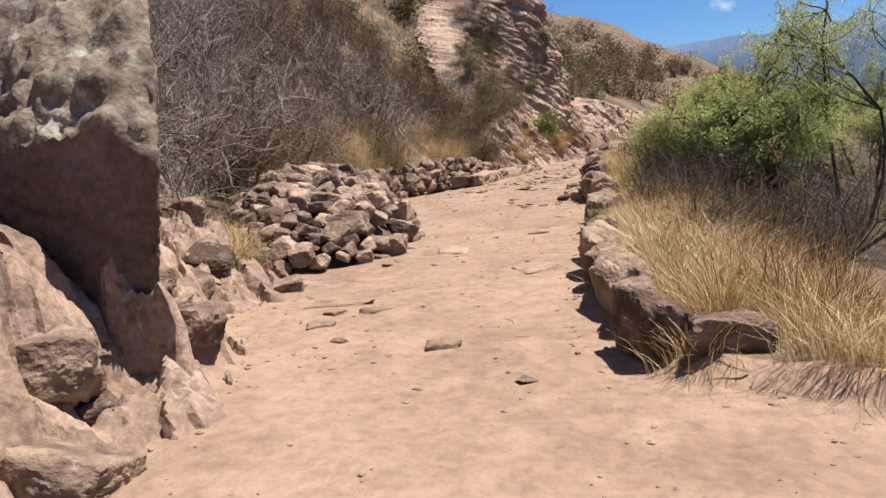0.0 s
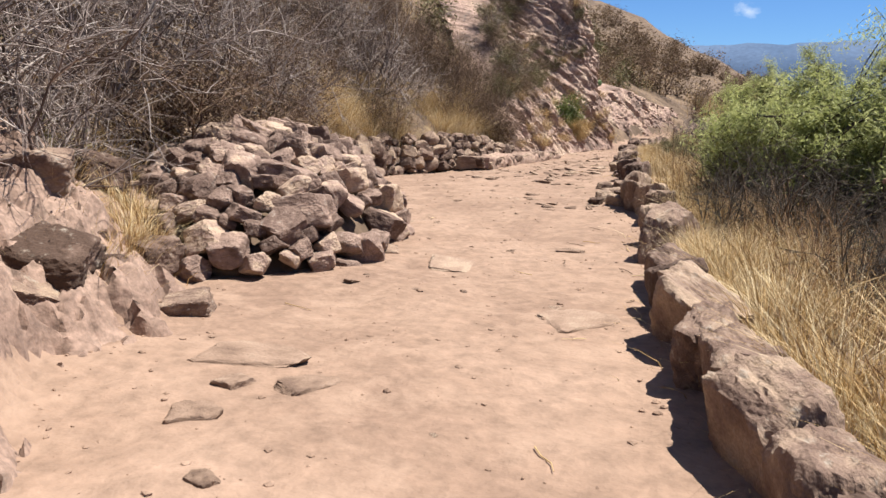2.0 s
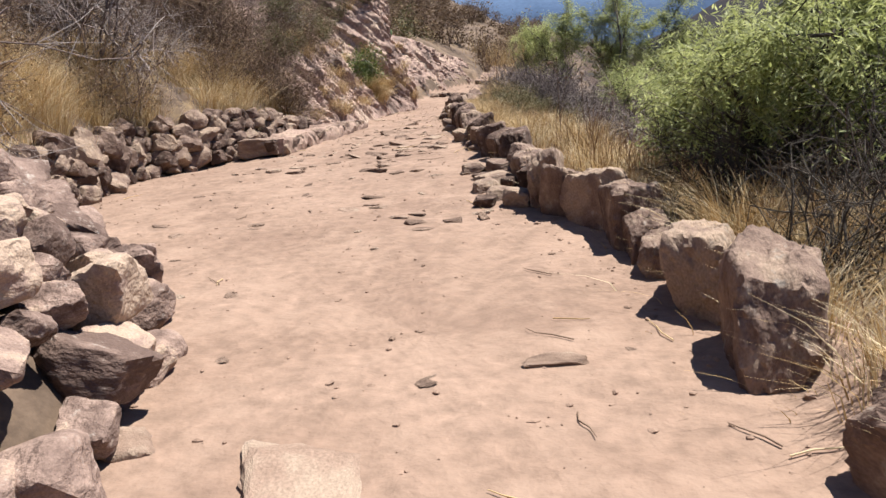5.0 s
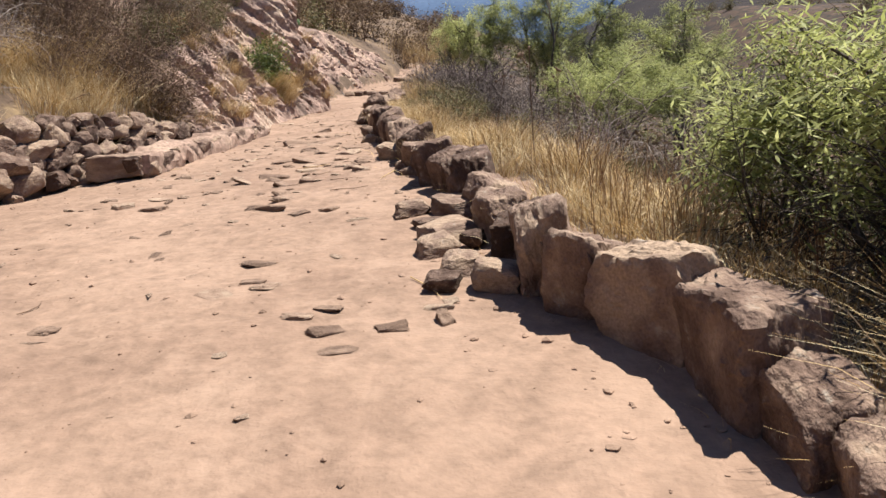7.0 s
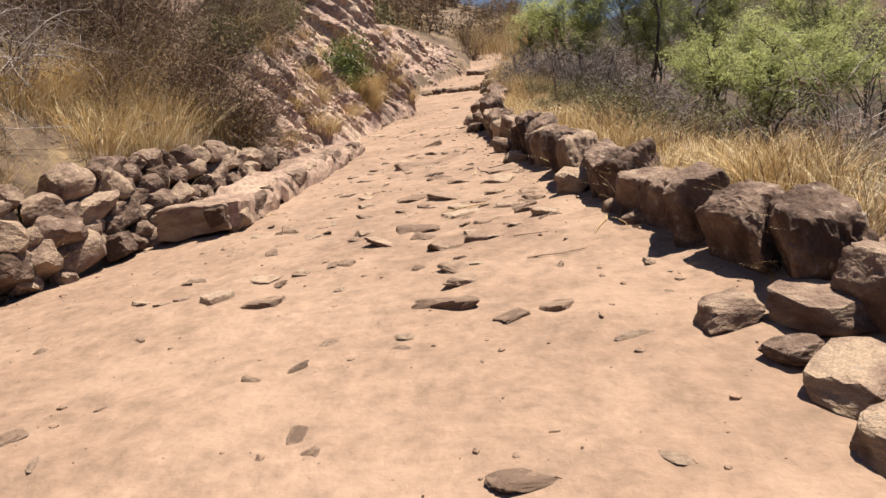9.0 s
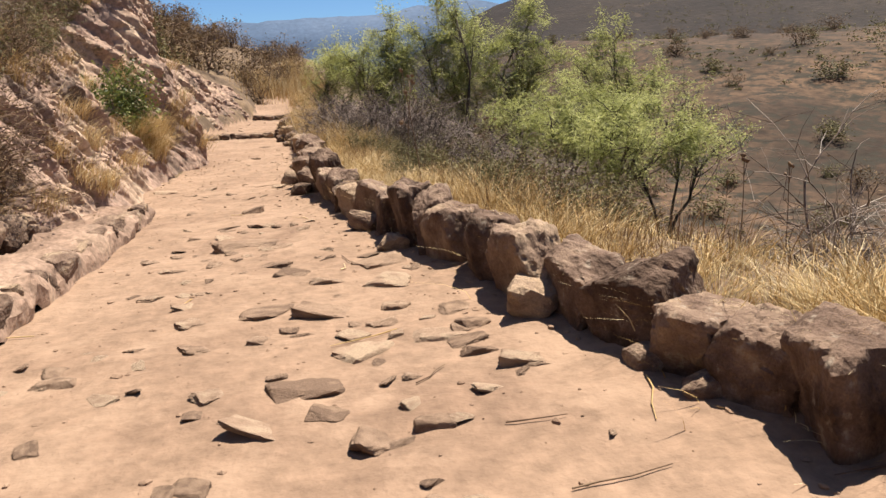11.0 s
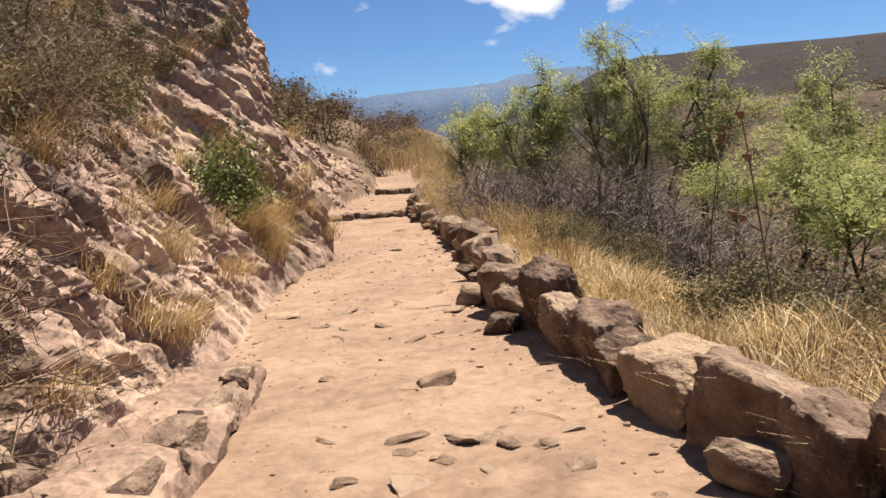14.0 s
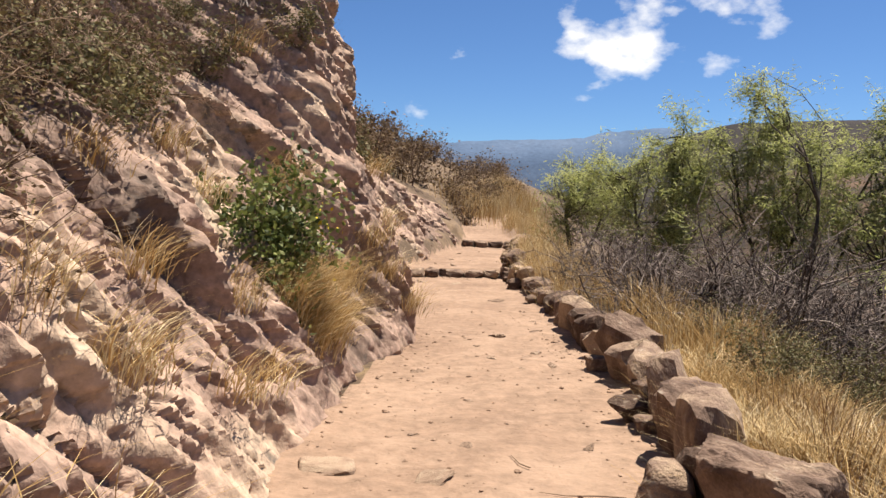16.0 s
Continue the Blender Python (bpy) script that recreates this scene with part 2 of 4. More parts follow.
def fbm(x, y, seed=0, octaves=4, gain=0.5):
    out, amp = 0 * x, 1.0
    for i in range(octaves):
        out = out + amp * value_noise(x * 2 ** i + 17.3 * i, y * 2 ** i - 9.1 * i, seed + i)
        amp *= gain
    return out


def fracture(u, v, seed):
    """Broken blocks: a height for each cell, with a tilt of its own, and how far the next crack is."""
    iu, iv = np.floor(u), np.floor(v)
    best, second, val = np.full(u.shape, 9.0), np.full(u.shape, 9.0), np.zeros(u.shape)
    for a in (-1, 0, 1):
        for b in (-1, 0, 1):
            cu, cv = iu + a, iv + b
            du = u - (cu + 0.5 + 0.85 * (hashed(cu, cv, seed) - 0.5))
            dv = v - (cv + 0.5 + 0.85 * (hashed(cu, cv, seed + 1) - 0.5))
            d = np.hypot(du, dv)
            h = hashed(cu, cv, seed + 2) - 0.5 + 1.3 * du * (hashed(cu, cv, seed + 3) - 0.5) + 1.3 * dv * (hashed(cu, cv, seed + 4) - 0.5)
            near = d < best
            second = np.where(near, best, np.minimum(second, d))
            val = np.where(near, h, val)
            best = np.where(near, d, best)
    return val, second - best


def smooth(v):
    v = np.clip(v, 0, 1)
    return v * v * (3 - 2 * v)


def ground_z(x, y):
    """Height of the one ground sheet."""
    x, y = np.asarray(x, float), np.asarray(y, float)
    xl, xr = X_LEFT(y), X_RIGHT(y)
    z = RISE(y) + CROSS(y) * np.clip(x - X_MID(y), -3, 3)
    z = z + 0.17 * smooth((y - 29.35) / 0.2) + 0.2 * smooth((y - 37.9) / 0.25) + 0.09 * np.clip(y - 41, 0, 45)
    worn = smooth((np.clip(y, -20, 45) + 20) / 3)
    z = z + worn * (0.035 * fbm(x * 1.1, y * 1.1, 3, 3) + 0.03 * fbm(x * 4.4, y * 4.4, 8, 2))
    left = np.clip(xl - x, 0, None)
    rough = 0.35 * fbm(x * 0.8, y * 0.8, 21, 5)
    near = np.minimum(left, 5)
    rise = WALL_TOP(y) * smooth(left / 0.35) + BANK(y) * np.clip(near - 0.3, 0, None) + (0.5 + 0.35 * smooth((y - 8) / 6) * smooth((60 - y) / 20)) * np.clip(left - 5, 0, 30) + 0.12 * np.clip(left - 35, 0, 200)
    rise = rise * (1 + 0.25 * np.tanh(left / 20) * fbm(x * 0.06, y * 0.06, 31, 3)) + rough * smooth(left / 1.0)
    z = z + np.where(left > 0, rise, 0)
    right = np.clip(x - xr, 0, None)
    drop = 0.16 * smooth((right - 0.1) / 0.4) - 0.42 * np.clip(right - 1.3, 0, 26) + 0.1 * fbm(x * 0.9, y * 0.9, 41, 4) * smooth(right)
    far = np.hypot(x + 2, y - 8)
    bearing = np.degrees(np.arctan2(x + 2, y - 8))
    hill = (14 * smooth((far - 55) / 100) + 38 * smooth((far - 230) / 230)) * (0.15 + 0.85 * smooth((bearing - 3) / 15)) * smooth((right - 25) / 30)
    hill = hill * (1 + 0.07 * fbm(x * 0.012, y * 0.012, 51, 4))
    z = z + np.where(right > 0, drop + hill + 1.6 * smooth((right - 20) / 40) * fbm(x * 0.05, y * 0.05, 61, 4), 0)
    return z


def gz(x, y):
    return float(ground_z(np.array([x]), np.array([y]))[0])


# ---- mesh tools ----
def mesh_from(name, verts, faces, mats, flat=True, index=None, sharp=0):
    me = bpy.data.meshes.new(name)
    me.from_pydata(np.asarray(verts).tolist(), [], [list(map(int, q)) for q in faces])
    for m in mats:
        me.materials.append(m)
    if index is not None:
        me.polygons.foreach_set("material_index", np.asarray(index, dtype=np.int32))
    me.polygons.foreach_set("use_smooth", [not flat] * len(me.polygons))
    me.update()
    if not flat and sharp:
        me.set_sharp_from_angle(angle=radians(sharp))
    return me


def part(name, data, parent, label="", m=None):
    ob = new(name, data)
    ob.parent = parent
    if m is not None:
        ob.matrix_basis = m
    if label:
        tagged(ob, label)
    return ob


def grid_faces(nu, nv):
    i = np.arange(nu * nv).reshape(nu, nv)
    return np.stack([i[:-1, :-1], i[1:, :-1], i[1:, 1:], i[:-1, 1:]], -1).reshape(-1, 4)


class Tubes:
    """Many tapered limbs gathered into one mesh."""

    def __init__(self):
        self.v, self.f, self.n = [], [], 0

    def limb(self, pts, radii, sides=3):
        pts = np.asarray(pts, float)
        k = len(pts)
        d = np.gradient(pts, axis=0)
        d /= np.linalg.norm(d, axis=1, keepdims=True) + 1e-9
        ref = np.array([0.0, 0.0, 1.0]) if abs(d[0, 2]) < 0.9 else np.array([1.0, 0, 0])
        a = np.cross(d, ref)
        a /= np.linalg.norm(a, axis=1, keepdims=True) + 1e-9
        b = np.cross(d, a)
        ang = np.arange(sides) * 2 * math.pi / sides
        ring = pts[:, None] + np.asarray(radii)[:, None, None] * (a[:, None] * np.cos(ang)[None, :, None] + b[:, None] * np.sin(ang)[None, :, None])
        self.v.append(ring.reshape(-1, 3))
        i = np.arange(k * sides).reshape(k, sides) + self.n
        j = np.roll(i, -1, 1)
        self.f += np.stack([i[:-1], j[:-1], j[1:], i[1:]], -1).reshape(-1, 4).tolist()
        self.n += k * sides

    def mesh(self, name, mat):
        return mesh_from(name, np.concatenate(self.v), self.f, [mat], flat=False)


def blades(rng, base, height, lean, width, mat, name, segs=3, heading=None):
    """Grass: one curved, tapering blade for each base point."""
    n = len(base)
    ang, tw = rng.uniform(0, 2 * math.pi, n), rng.uniform(0, 2 * math.pi, n)
    if heading is not None:
        ang = heading + rng.normal(0, 0.5, n)
    d = np.stack([np.cos(ang), np.sin(ang), 0 * ang], -1)
    side = np.stack([np.cos(tw), np.sin(tw), 0 * tw], -1)
    rows = []
    for s in range(segs + 1):
        u = s / segs
        c = base + np.array([0, 0, 1]) * (height * u * (1 - 0.25 * lean * u))[:, None] + d * (height * lean * u * u)[:, None]
        w = (width * (1 - 0.85 * u))[:, None]
        rows += [c - side * w, c + side * w]
    v = np.stack(rows, 1).reshape(-1, 3)
    k = 2 * (segs + 1)
    off = (np.arange(n) * k)[:, None]
    f = np.concatenate([off + np.array([2 * s, 2 * s + 1, 2 * s + 3, 2 * s + 2]) for s in range(segs)])
    return mesh_from(name, v, f, [mat])


def leaf_cards(rng, centres, size, droop, name, mat, slim=0.38, level=0.0):
    """Small pointed leaves, one at each centre; level: how far they lie flat."""
    n = len(centres)
    ang = rng.uniform(0, 2 * math.pi, n)
    d = np.stack([np.cos(ang), np.sin(ang), rng.normal(-droop, 0.45, n)], -1)
    d /= np.linalg.norm(d, axis=1, keepdims=True)
    r = rng.normal(0, 1, (n, 3))
    r[:, 2] += level * 3
    s = np.cross(d, r)
    s /= np.linalg.norm(s, axis=1, keepdims=True) + 1e-9
    L = (size * rng.uniform(0.6, 1.35, n))[:, None]
    v = np.stack([centres, centres + d * L * 0.5 + s * L * slim * 0.5, centres + d * L, centres + d * L * 0.5 - s * L * slim * 0.5], 1).reshape(-1, 3)
    f = np.arange(4 * n).reshape(n, 4)
    return mesh_from(name, v, f, [mat])


ICO = {}


def ico(level):
    if level not in ICO:
        bm = bmesh.new()
        bmesh.ops.create_icosphere(bm, subdivisions=level, radius=1.0)
        bm.verts.ensure_lookup_table()
        ICO[level] = (np.array([v.co[:] for v in bm.verts]), [[v.index for v in f.verts] for f in bm.faces])
        bm.free()
    return ICO[level]


def rock_mesh(name, seed, level, mat, facets=14, cut=(0.62, 1.0), lumps=0.06, fine=0.035, flat=False, box=0.0, warp=0.1, jitter=0.16, sharp=26):
    """A broken stone of about unit radius: flats at odd angles with worn edges, and a pitted skin. box: how far it is squared up."""
    rng = np.random.default_rng(seed)
    v, f = ico(level)
    nrm = rng.normal(0, 1, (facets, 3))
    nrm /= np.linalg.norm(nrm, axis=1, keepdims=True)
    off = rng.uniform(*cut, facets)
    if box:
        b = np.concatenate([np.eye(3), -np.eye(3)]) + rng.normal(0, jitter, (6, 3))
        nrm = np.concatenate([nrm, b / np.linalg.norm(b, axis=1, keepdims=True)])
        off = np.concatenate([off + 0.22, rng.uniform(box, box + 0.12, 6)])
    dots = np.clip(v @ nrm.T, 1e-3, None)
    r = ((dots / off) ** 26).sum(1) ** (-1 / 26)
    seat = Vector(rng.uniform(-50, 50, 3))
    out = np.empty_like(v)
    for i, p in enumerate(v):
        q = Vector(p * r[i])
        w = noise.noise_vector(q * 1.1 + seat) * warp
        a = noise.fractal(q * 2.2 + seat, 1.0, 2.0, 3) * lumps + (abs(noise.noise(q * 5.5 + seat)) - 0.25) * fine * 1.6 + noise.fractal(q * 13 + seat, 0.8, 2.1, 2) * fine * 0.5
        out[i] = np.array(q * (1 + a) + w)
    return mesh_from(name, out, f, [mat], flat=flat, sharp=sharp)


BIG = [rock_mesh("boulder", 100 + i, 5, STONE, 12, (0.70, 1.02), 0.06, 0.055, box=0.70, jitter=0.13, warp=0.12, sharp=34) for i in range(9)]
MID = [rock_mesh("stone", 200 + i, 3, STONE, 14, (0.5, 0.92), 0.05, 0.035, box=0.66) for i in range(12)]
RUBBLE = [rock_mesh("rubble", 240 + i, 4, FIELDSTONE, 13, (0.55, 0.95), 0.05, 0.04, box=0.68, sharp=32) for i in range(12)]
SMALL = [rock_mesh("stone_small", 300 + i, 2, DUST, 9, (0.5, 0.95), 0.05, 0.04, flat=True) for i in range(8)]
FLAT = [rock_mesh("flag", 340 + i, 4, DUST, 14, (0.6, 0.95), 0.08, 0.06, box=0.68) for i in range(8)]


def stone_pose(rng, x, y, z, sx, sy, sz, yaw, tilt=8):
    m = pose(x, y, z, rng.uniform(-tilt, tilt), rng.uniform(-tilt, tilt), yaw)
    return m @ Matrix.Diagonal((sx, sy, sz, 1))


# ---- ground ----
def spread(lo, hi, step, far_lo, far_hi, grow=1.16):
    mid = np.arange(lo, hi + step / 2, step)
    up, dn, s = [hi], [lo], step
    while up[-1] < far_hi:
        s *= grow
        up.append(up[-1] + s)
    s = step
    while dn[-1] > far_lo:
        s *= grow
        dn.append(dn[-1] - s)
    return np.concatenate([dn[:0:-1], mid, up[1:]])


gx, gy = spread(-7.5, 5.5, 0.09, -900, 1500, 1.11), spread(-13, 42, 0.11, -900, 1800, 1.12)
GX, GY = np.meshgrid(gx, gy, indexing="ij")
GZ = ground_z(GX, GY)
gv = np.stack([GX, GY, GZ], -1).reshape(-1, 3)
gf = grid_faces(len(gx), len(gy))
mid_x, mid_y = GX[:-1, :-1].ravel(), GY[:-1, :-1].ravel()
far_away = np.hypot(mid_x + 2, mid_y - 8) + 30 * fbm(mid_x * 0.02, mid_y * 0.02, 55, 3)
on_path = (mid_x > X_LEFT(mid_y) - np.where(mid_y < -3, 1.9, 0.15) - 0.8 * np.where(mid_y < -3, value_noise(mid_x * 2, mid_y * 2, 3), 0)) & (mid_x < X_RIGHT(mid_y) + 0.55) & (mid_y < 60)
tagged(new("ground", mesh_from("ground", gv, gf, [EARTH, SLOPE, VALLEY, RIDGE], flat=False,
                                index=np.where(on_path, 0, np.where(mid_x > X_RIGHT(mid_y) + 5 + 2 * value_noise(mid_x * 0.6, mid_y * 0.6, 5),
                                                                    np.where(far_away > 205, 3, 2), 1)))),
       "dusty tan dirt footpath between dry stony slopes", "ground", kind="structure")

# distant mountains, the haze of the air painted on as blue
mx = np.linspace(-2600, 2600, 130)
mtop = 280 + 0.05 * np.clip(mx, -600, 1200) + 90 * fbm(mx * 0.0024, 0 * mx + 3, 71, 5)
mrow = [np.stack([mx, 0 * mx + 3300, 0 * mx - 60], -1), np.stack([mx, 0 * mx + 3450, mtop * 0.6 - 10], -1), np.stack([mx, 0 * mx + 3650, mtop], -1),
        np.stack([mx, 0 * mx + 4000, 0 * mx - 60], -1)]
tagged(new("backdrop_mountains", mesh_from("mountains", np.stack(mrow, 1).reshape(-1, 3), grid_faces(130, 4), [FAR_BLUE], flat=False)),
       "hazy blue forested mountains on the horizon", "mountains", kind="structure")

# ---- rock faces of the left side ----
def rock_face(name, label, y0, y1, step, foot, top, lean, amp, seed, mat, rows=80, shear=1.3):
    """A rough face that leans back, with slanting beds, ledges and blocks. foot, top, lean: functions of y."""
    ys = np.arange(y0, y1, step)
    us = np.linspace(-0.06, 1, rows)
    Y, U = np.meshgrid(ys, us, indexing="ij")
    H = top(Y)
    Z = U * H
    ends = smooth((Y - y0) / 0.8) * smooth((y1 - Y) / 0.8)
    along, across = (Y - Z / shear), (Z + Y * shear) * 0.75
    beds = np.abs(fbm(along * 0.55, across * 1.6, seed, 4, 0.55)) * 2 - 0.5
    lumps = fbm(Y * 0.45, Z * 0.55, seed + 9, 3)
    cells = np.round(fbm(along * 0.9, across * 2.2, seed + 30, 2) * 5) / 5
    out = amp * (0.75 * beds + 0.9 * lumps + 0.25 * cells + 0.5 * np.abs(fbm(along * 1.7, across * 4.5, seed + 60, 3, 0.6))) + 0.12 * fbm(Y * 5, Z * 5, seed + 17, 4, 0.65) + 0.14 * np.abs(fbm(along * 2.2, across * 3.2, seed + 70, 3, 0.6))
    wob, wav = 0.5 * fbm(Y * 0.9, Z * 0.9, seed + 5, 3), 0.5 * fbm(Y * 0.9 + 40, Z * 0.9, seed + 6, 3)
    big, crack = fracture((along + wob) * 0.45, (across + wav) * 1.05, seed + 80)
    mid, split = fracture((along + wob) * 1.3, (across + wav) * 2.7, seed + 90)
    tiny = fracture((along + wav) * 5.2, (across + wob) * 7.5, seed + 100)[0]
    out = 0.5 * out + 0.3 * amp * big + 0.065 * amp * mid + 0.025 * amp * tiny - 0.09 * np.exp(-crack / 0.05) - 0.025 * np.exp(-split / 0.07)
    out = out * (0.35 + 0.65 * smooth(Z / 0.5))
    X = foot(Y) - lean(Y) * np.clip(Z, 0, None) + out * ends - 0.6 * (1 - ends)
    back = smooth((U - 0.86) / 0.14)
    X = X - back * 1.6
    Z = Z + RISE(Y) - 0.05 + 0.12 * ends * fbm(Y * 1.4, U * 9, seed + 44, 3)
    me = mesh_from(name, np.stack([X, Y, Z], -1).reshape(-1, 3), grid_faces(len(ys), rows)[:, ::-1], [mat], flat=False, sharp=32)
    return tagged(new(name, me), label, "rock face", kind="structure")


rock_face("cliff_near", "tall pinkish grey volcanic cliff with slanting beds beside the path", 12.2, 23.2, 0.032,
          line((12.2, -4.75), (14, -4.35), (17, -4.45), (19.5, -4.45), (21.4, -4.0), (22.2, -4.15), (23.2, -5.3)),
          line((12.2, 0.9), (14, 2.0), (16, 3.8), (18, 5.6), (21, 8.2), (23.2, 8.4)),
          line((12.2, 0.75), (15, 0.65), (18, 0.75), (19.5, 0.66), (21.0, 0.34), (23.2, 0.25)), 0.55, 5, CLIFF, 250)
rock_face("cliff_far", "pale rocky outcrop beside the stone steps", 27.5, 41.5, 0.09,
          line((27.5, -5.2), (29, -4.9), (32, -4.6), (36, -4.2), (39.5, -3.6), (41.5, -4.2)),
          line((27.5, 2.2), (31, 3.0), (35, 2.4), (41.5, 1.6)),
          line((27.5, 0.7), (33, 0.6), (41.5, 0.75)), 0.45, 83, CLIFF, 90)

# the great overhanging outcrop at the start of the walk
def outcrop(centre, planes):
    """A standing block bounded by planes (a normal and a point on each); knobbly where it faces up, smooth and cracked where it overhangs."""
    v, f = ico(6)
    c = np.array(centre)
    n = np.array([p[0] for p in planes], float)
    n /= np.linalg.norm(n, axis=1, keepdims=True)
    off = np.array([np.dot(m, np.array(p[1]) - c) for m, p in zip(n, planes)])
    share = (np.clip(v @ n.T, 1e-3, None) / off) ** 34
    p = v * (share.sum(1) ** (-1 / 34))[:, None]
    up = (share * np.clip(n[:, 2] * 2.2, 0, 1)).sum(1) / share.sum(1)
    out = np.empty_like(p)
    for i, q in enumerate(p):
        q = Vector(q)
        knob = 0.13 * (abs(noise.noise(q * 4.2)) - 0.2) + 0.07 * (abs(noise.noise(q * 9.5)) - 0.2) + 0.12 * noise.fractal(q * 1.6, 1.0, 2.0, 3)
        plain = 0.05 * noise.fractal(q * 1.5, 1.0, 2.0, 3) + 0.012 * noise.fractal(q * 9, 0.9, 2.0, 3)
        seam = q.z - 0.12 + 0.34 * q.x + 0.08 * noise.noise(q * 3.1)
        plain -= 0.05 * math.exp(-(seam / 0.022) ** 2)
        out[i] = q + Vector(v[i]) * (up[i] * knob * 1.25 + (1 - up[i]) * plain)
    f = np.array(f)
    # pale lichen crust takes the sunlit upward faces, shade-dark brown the others
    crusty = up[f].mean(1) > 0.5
    ob = new("rock_outcrop")
    part("rock_face", mesh_from("rock_face", out, f[~crusty], [SHADE_ROCK], flat=False), ob, "smooth brown overhanging face split by a crack, darkened with painted shade")
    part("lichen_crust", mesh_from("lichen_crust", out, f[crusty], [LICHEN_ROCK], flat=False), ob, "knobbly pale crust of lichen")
    ob.matrix_basis = Matrix.Translation(centre)
    return tagged(ob, "tall lichen-crusted rock outcrop, overhanging and shaded below, beside the path", "boulder")


EDGE = (0.82, -7.92, 1.25)
outcrop((-0.2, -7.2, 1.35), [((0.14, -0.97, -0.10), EDGE), ((0.64, 0.77, -0.13), EDGE), ((0.5, -0.5, 0.7), (0.6, -7.93, 2.02)), ((0.05, -0.75, 0.66), (-0.4, -7.75, 2.3)),
                             ((0.1, -0.05, 1.0), (0, -7, 3.1)), ((-1, 0.1, 0.1), (-1.7, -7, 1)), ((-0.3, 0.9, 0.1), (-0.3, -5.9, 1)), ((0, 0, -1), (0, -7, -0.4))])


# low bedrock along the foot of the bank
def bank_rock():
    ys, ds = np.arange(-10.4, -3.5, 0.035), np.arange(-0.25, 2.6, 0.035)
    Y, D = np.meshgrid(ys, ds, indexing="ij")
    wob = 0.5 * fbm(Y * 1.3, D * 1.3, 210, 3)
    foot = smooth((-7.5 - Y) / 0.5) * smooth((Y + 10.2) / 0.8)
    X = X_LEFT(Y) - D + 0.25 * fbm(Y * 1.7, 0 * Y, 211, 3) + 0.30 * foot
    big, crack = fracture((Y + wob) * 1.1, (D - wob) * 1.3, 220)
    mid, split = fracture((Y + wob) * 2.9, (D + wob) * 3.3, 230)
    tiny = fracture((Y - wob) * 7.0, (D + wob) * 7.5, 240)[0]
    high = 0.10 + 0.16 * np.clip(fbm(Y * 0.8, D * 0.8, 215, 3) + 0.3, 0, 1) + 0.42 * foot
    rise = high * smooth((D + 0.1) / 0.45) * (1 + 1.3 * big) + 0.16 * mid + 0.055 * tiny - 0.07 * np.exp(-crack / 0.06) - 0.05 * np.exp(-split / 0.08)
    edge = smooth((Y + 10.4) / 0.5) * smooth((-3.5 - Y) / 0.7) * smooth((2.6 - D) / 0.7) * smooth((D + 0.25) / 0.15)
    Z = ground_z(X, Y) - 0.12 * (1 - edge) + rise * edge + 0.07 * fbm(Y * 5, D * 5, 216, 5, 0.62)
    me = mesh_from("bank_rock", np.stack([X, Y, Z], -1).reshape(-1, 3), grid_faces(len(ys), len(ds)), [BEDROCK], flat=False, sharp=32)
    tagged(new("rock_bank", me), "low pinkish bedrock, cracked and crumbling, at the foot of the bank", "rock", kind="structure")


bank_rock()


# ---- low dry-stone wall on the valley side ----
def wall_thing(name, label):
    ob = new(name)
    return tagged(ob, label, "stone wall", kind="structure")


rng = np.random.default_rng(11)
valley_wall = wall_thing("wall_valley", "low dry-stone wall of rough upright boulders along the path")
# along y, length, height, depth
NEAR_STONES = [(-6.25, 0.58, 0.48, 0.38), (-5.6, 0.52, 0.44, 0.4), (-5.05, 0.6, 0.46, 0.42), (-4.45, 0.62, 0.48, 0.42), (-3.85, 0.56, 0.44, 0.4),
               (-3.25, 0.66, 0.52, 0.46), (-2.6, 0.66, 0.46, 0.42), (-1.8, 0.9, 0.40, 0.40), (-0.35, 0.66, 0.58, 0.52), (0.45, 0.66, 0.50, 0.46),
               (1.08, 0.36, 0.28, 0.3), (1.45, 0.38, 0.30, 0.32), (1.95, 0.62, 0.5, 0.44), (2.5, 0.56, 0.46, 0.42), (2.95, 0.42, 0.46, 0.4),
               (3.45, 0.66, 0.52, 0.4), (4.05, 0.5, 0.34, 0.4), (4.55, 0.5, 0.38, 0.42), (5.1, 0.52, 0.34, 0.4), (5.7, 0.66, 0.50, 0.42), (6.2, 0.45, 0.42, 0.4)]
y_at = 6.75
stones = list(NEAR_STONES)
while y_at < 37.5:
    length = rng.uniform(0.36, 0.66)
    high = rng.uniform(0.30, 0.62) if y_at < 20 else rng.uniform(0.26, 0.48)
    stones.append((y_at, length, high, rng.uniform(0.36, 0.5)))
    y_at += length * 0.98
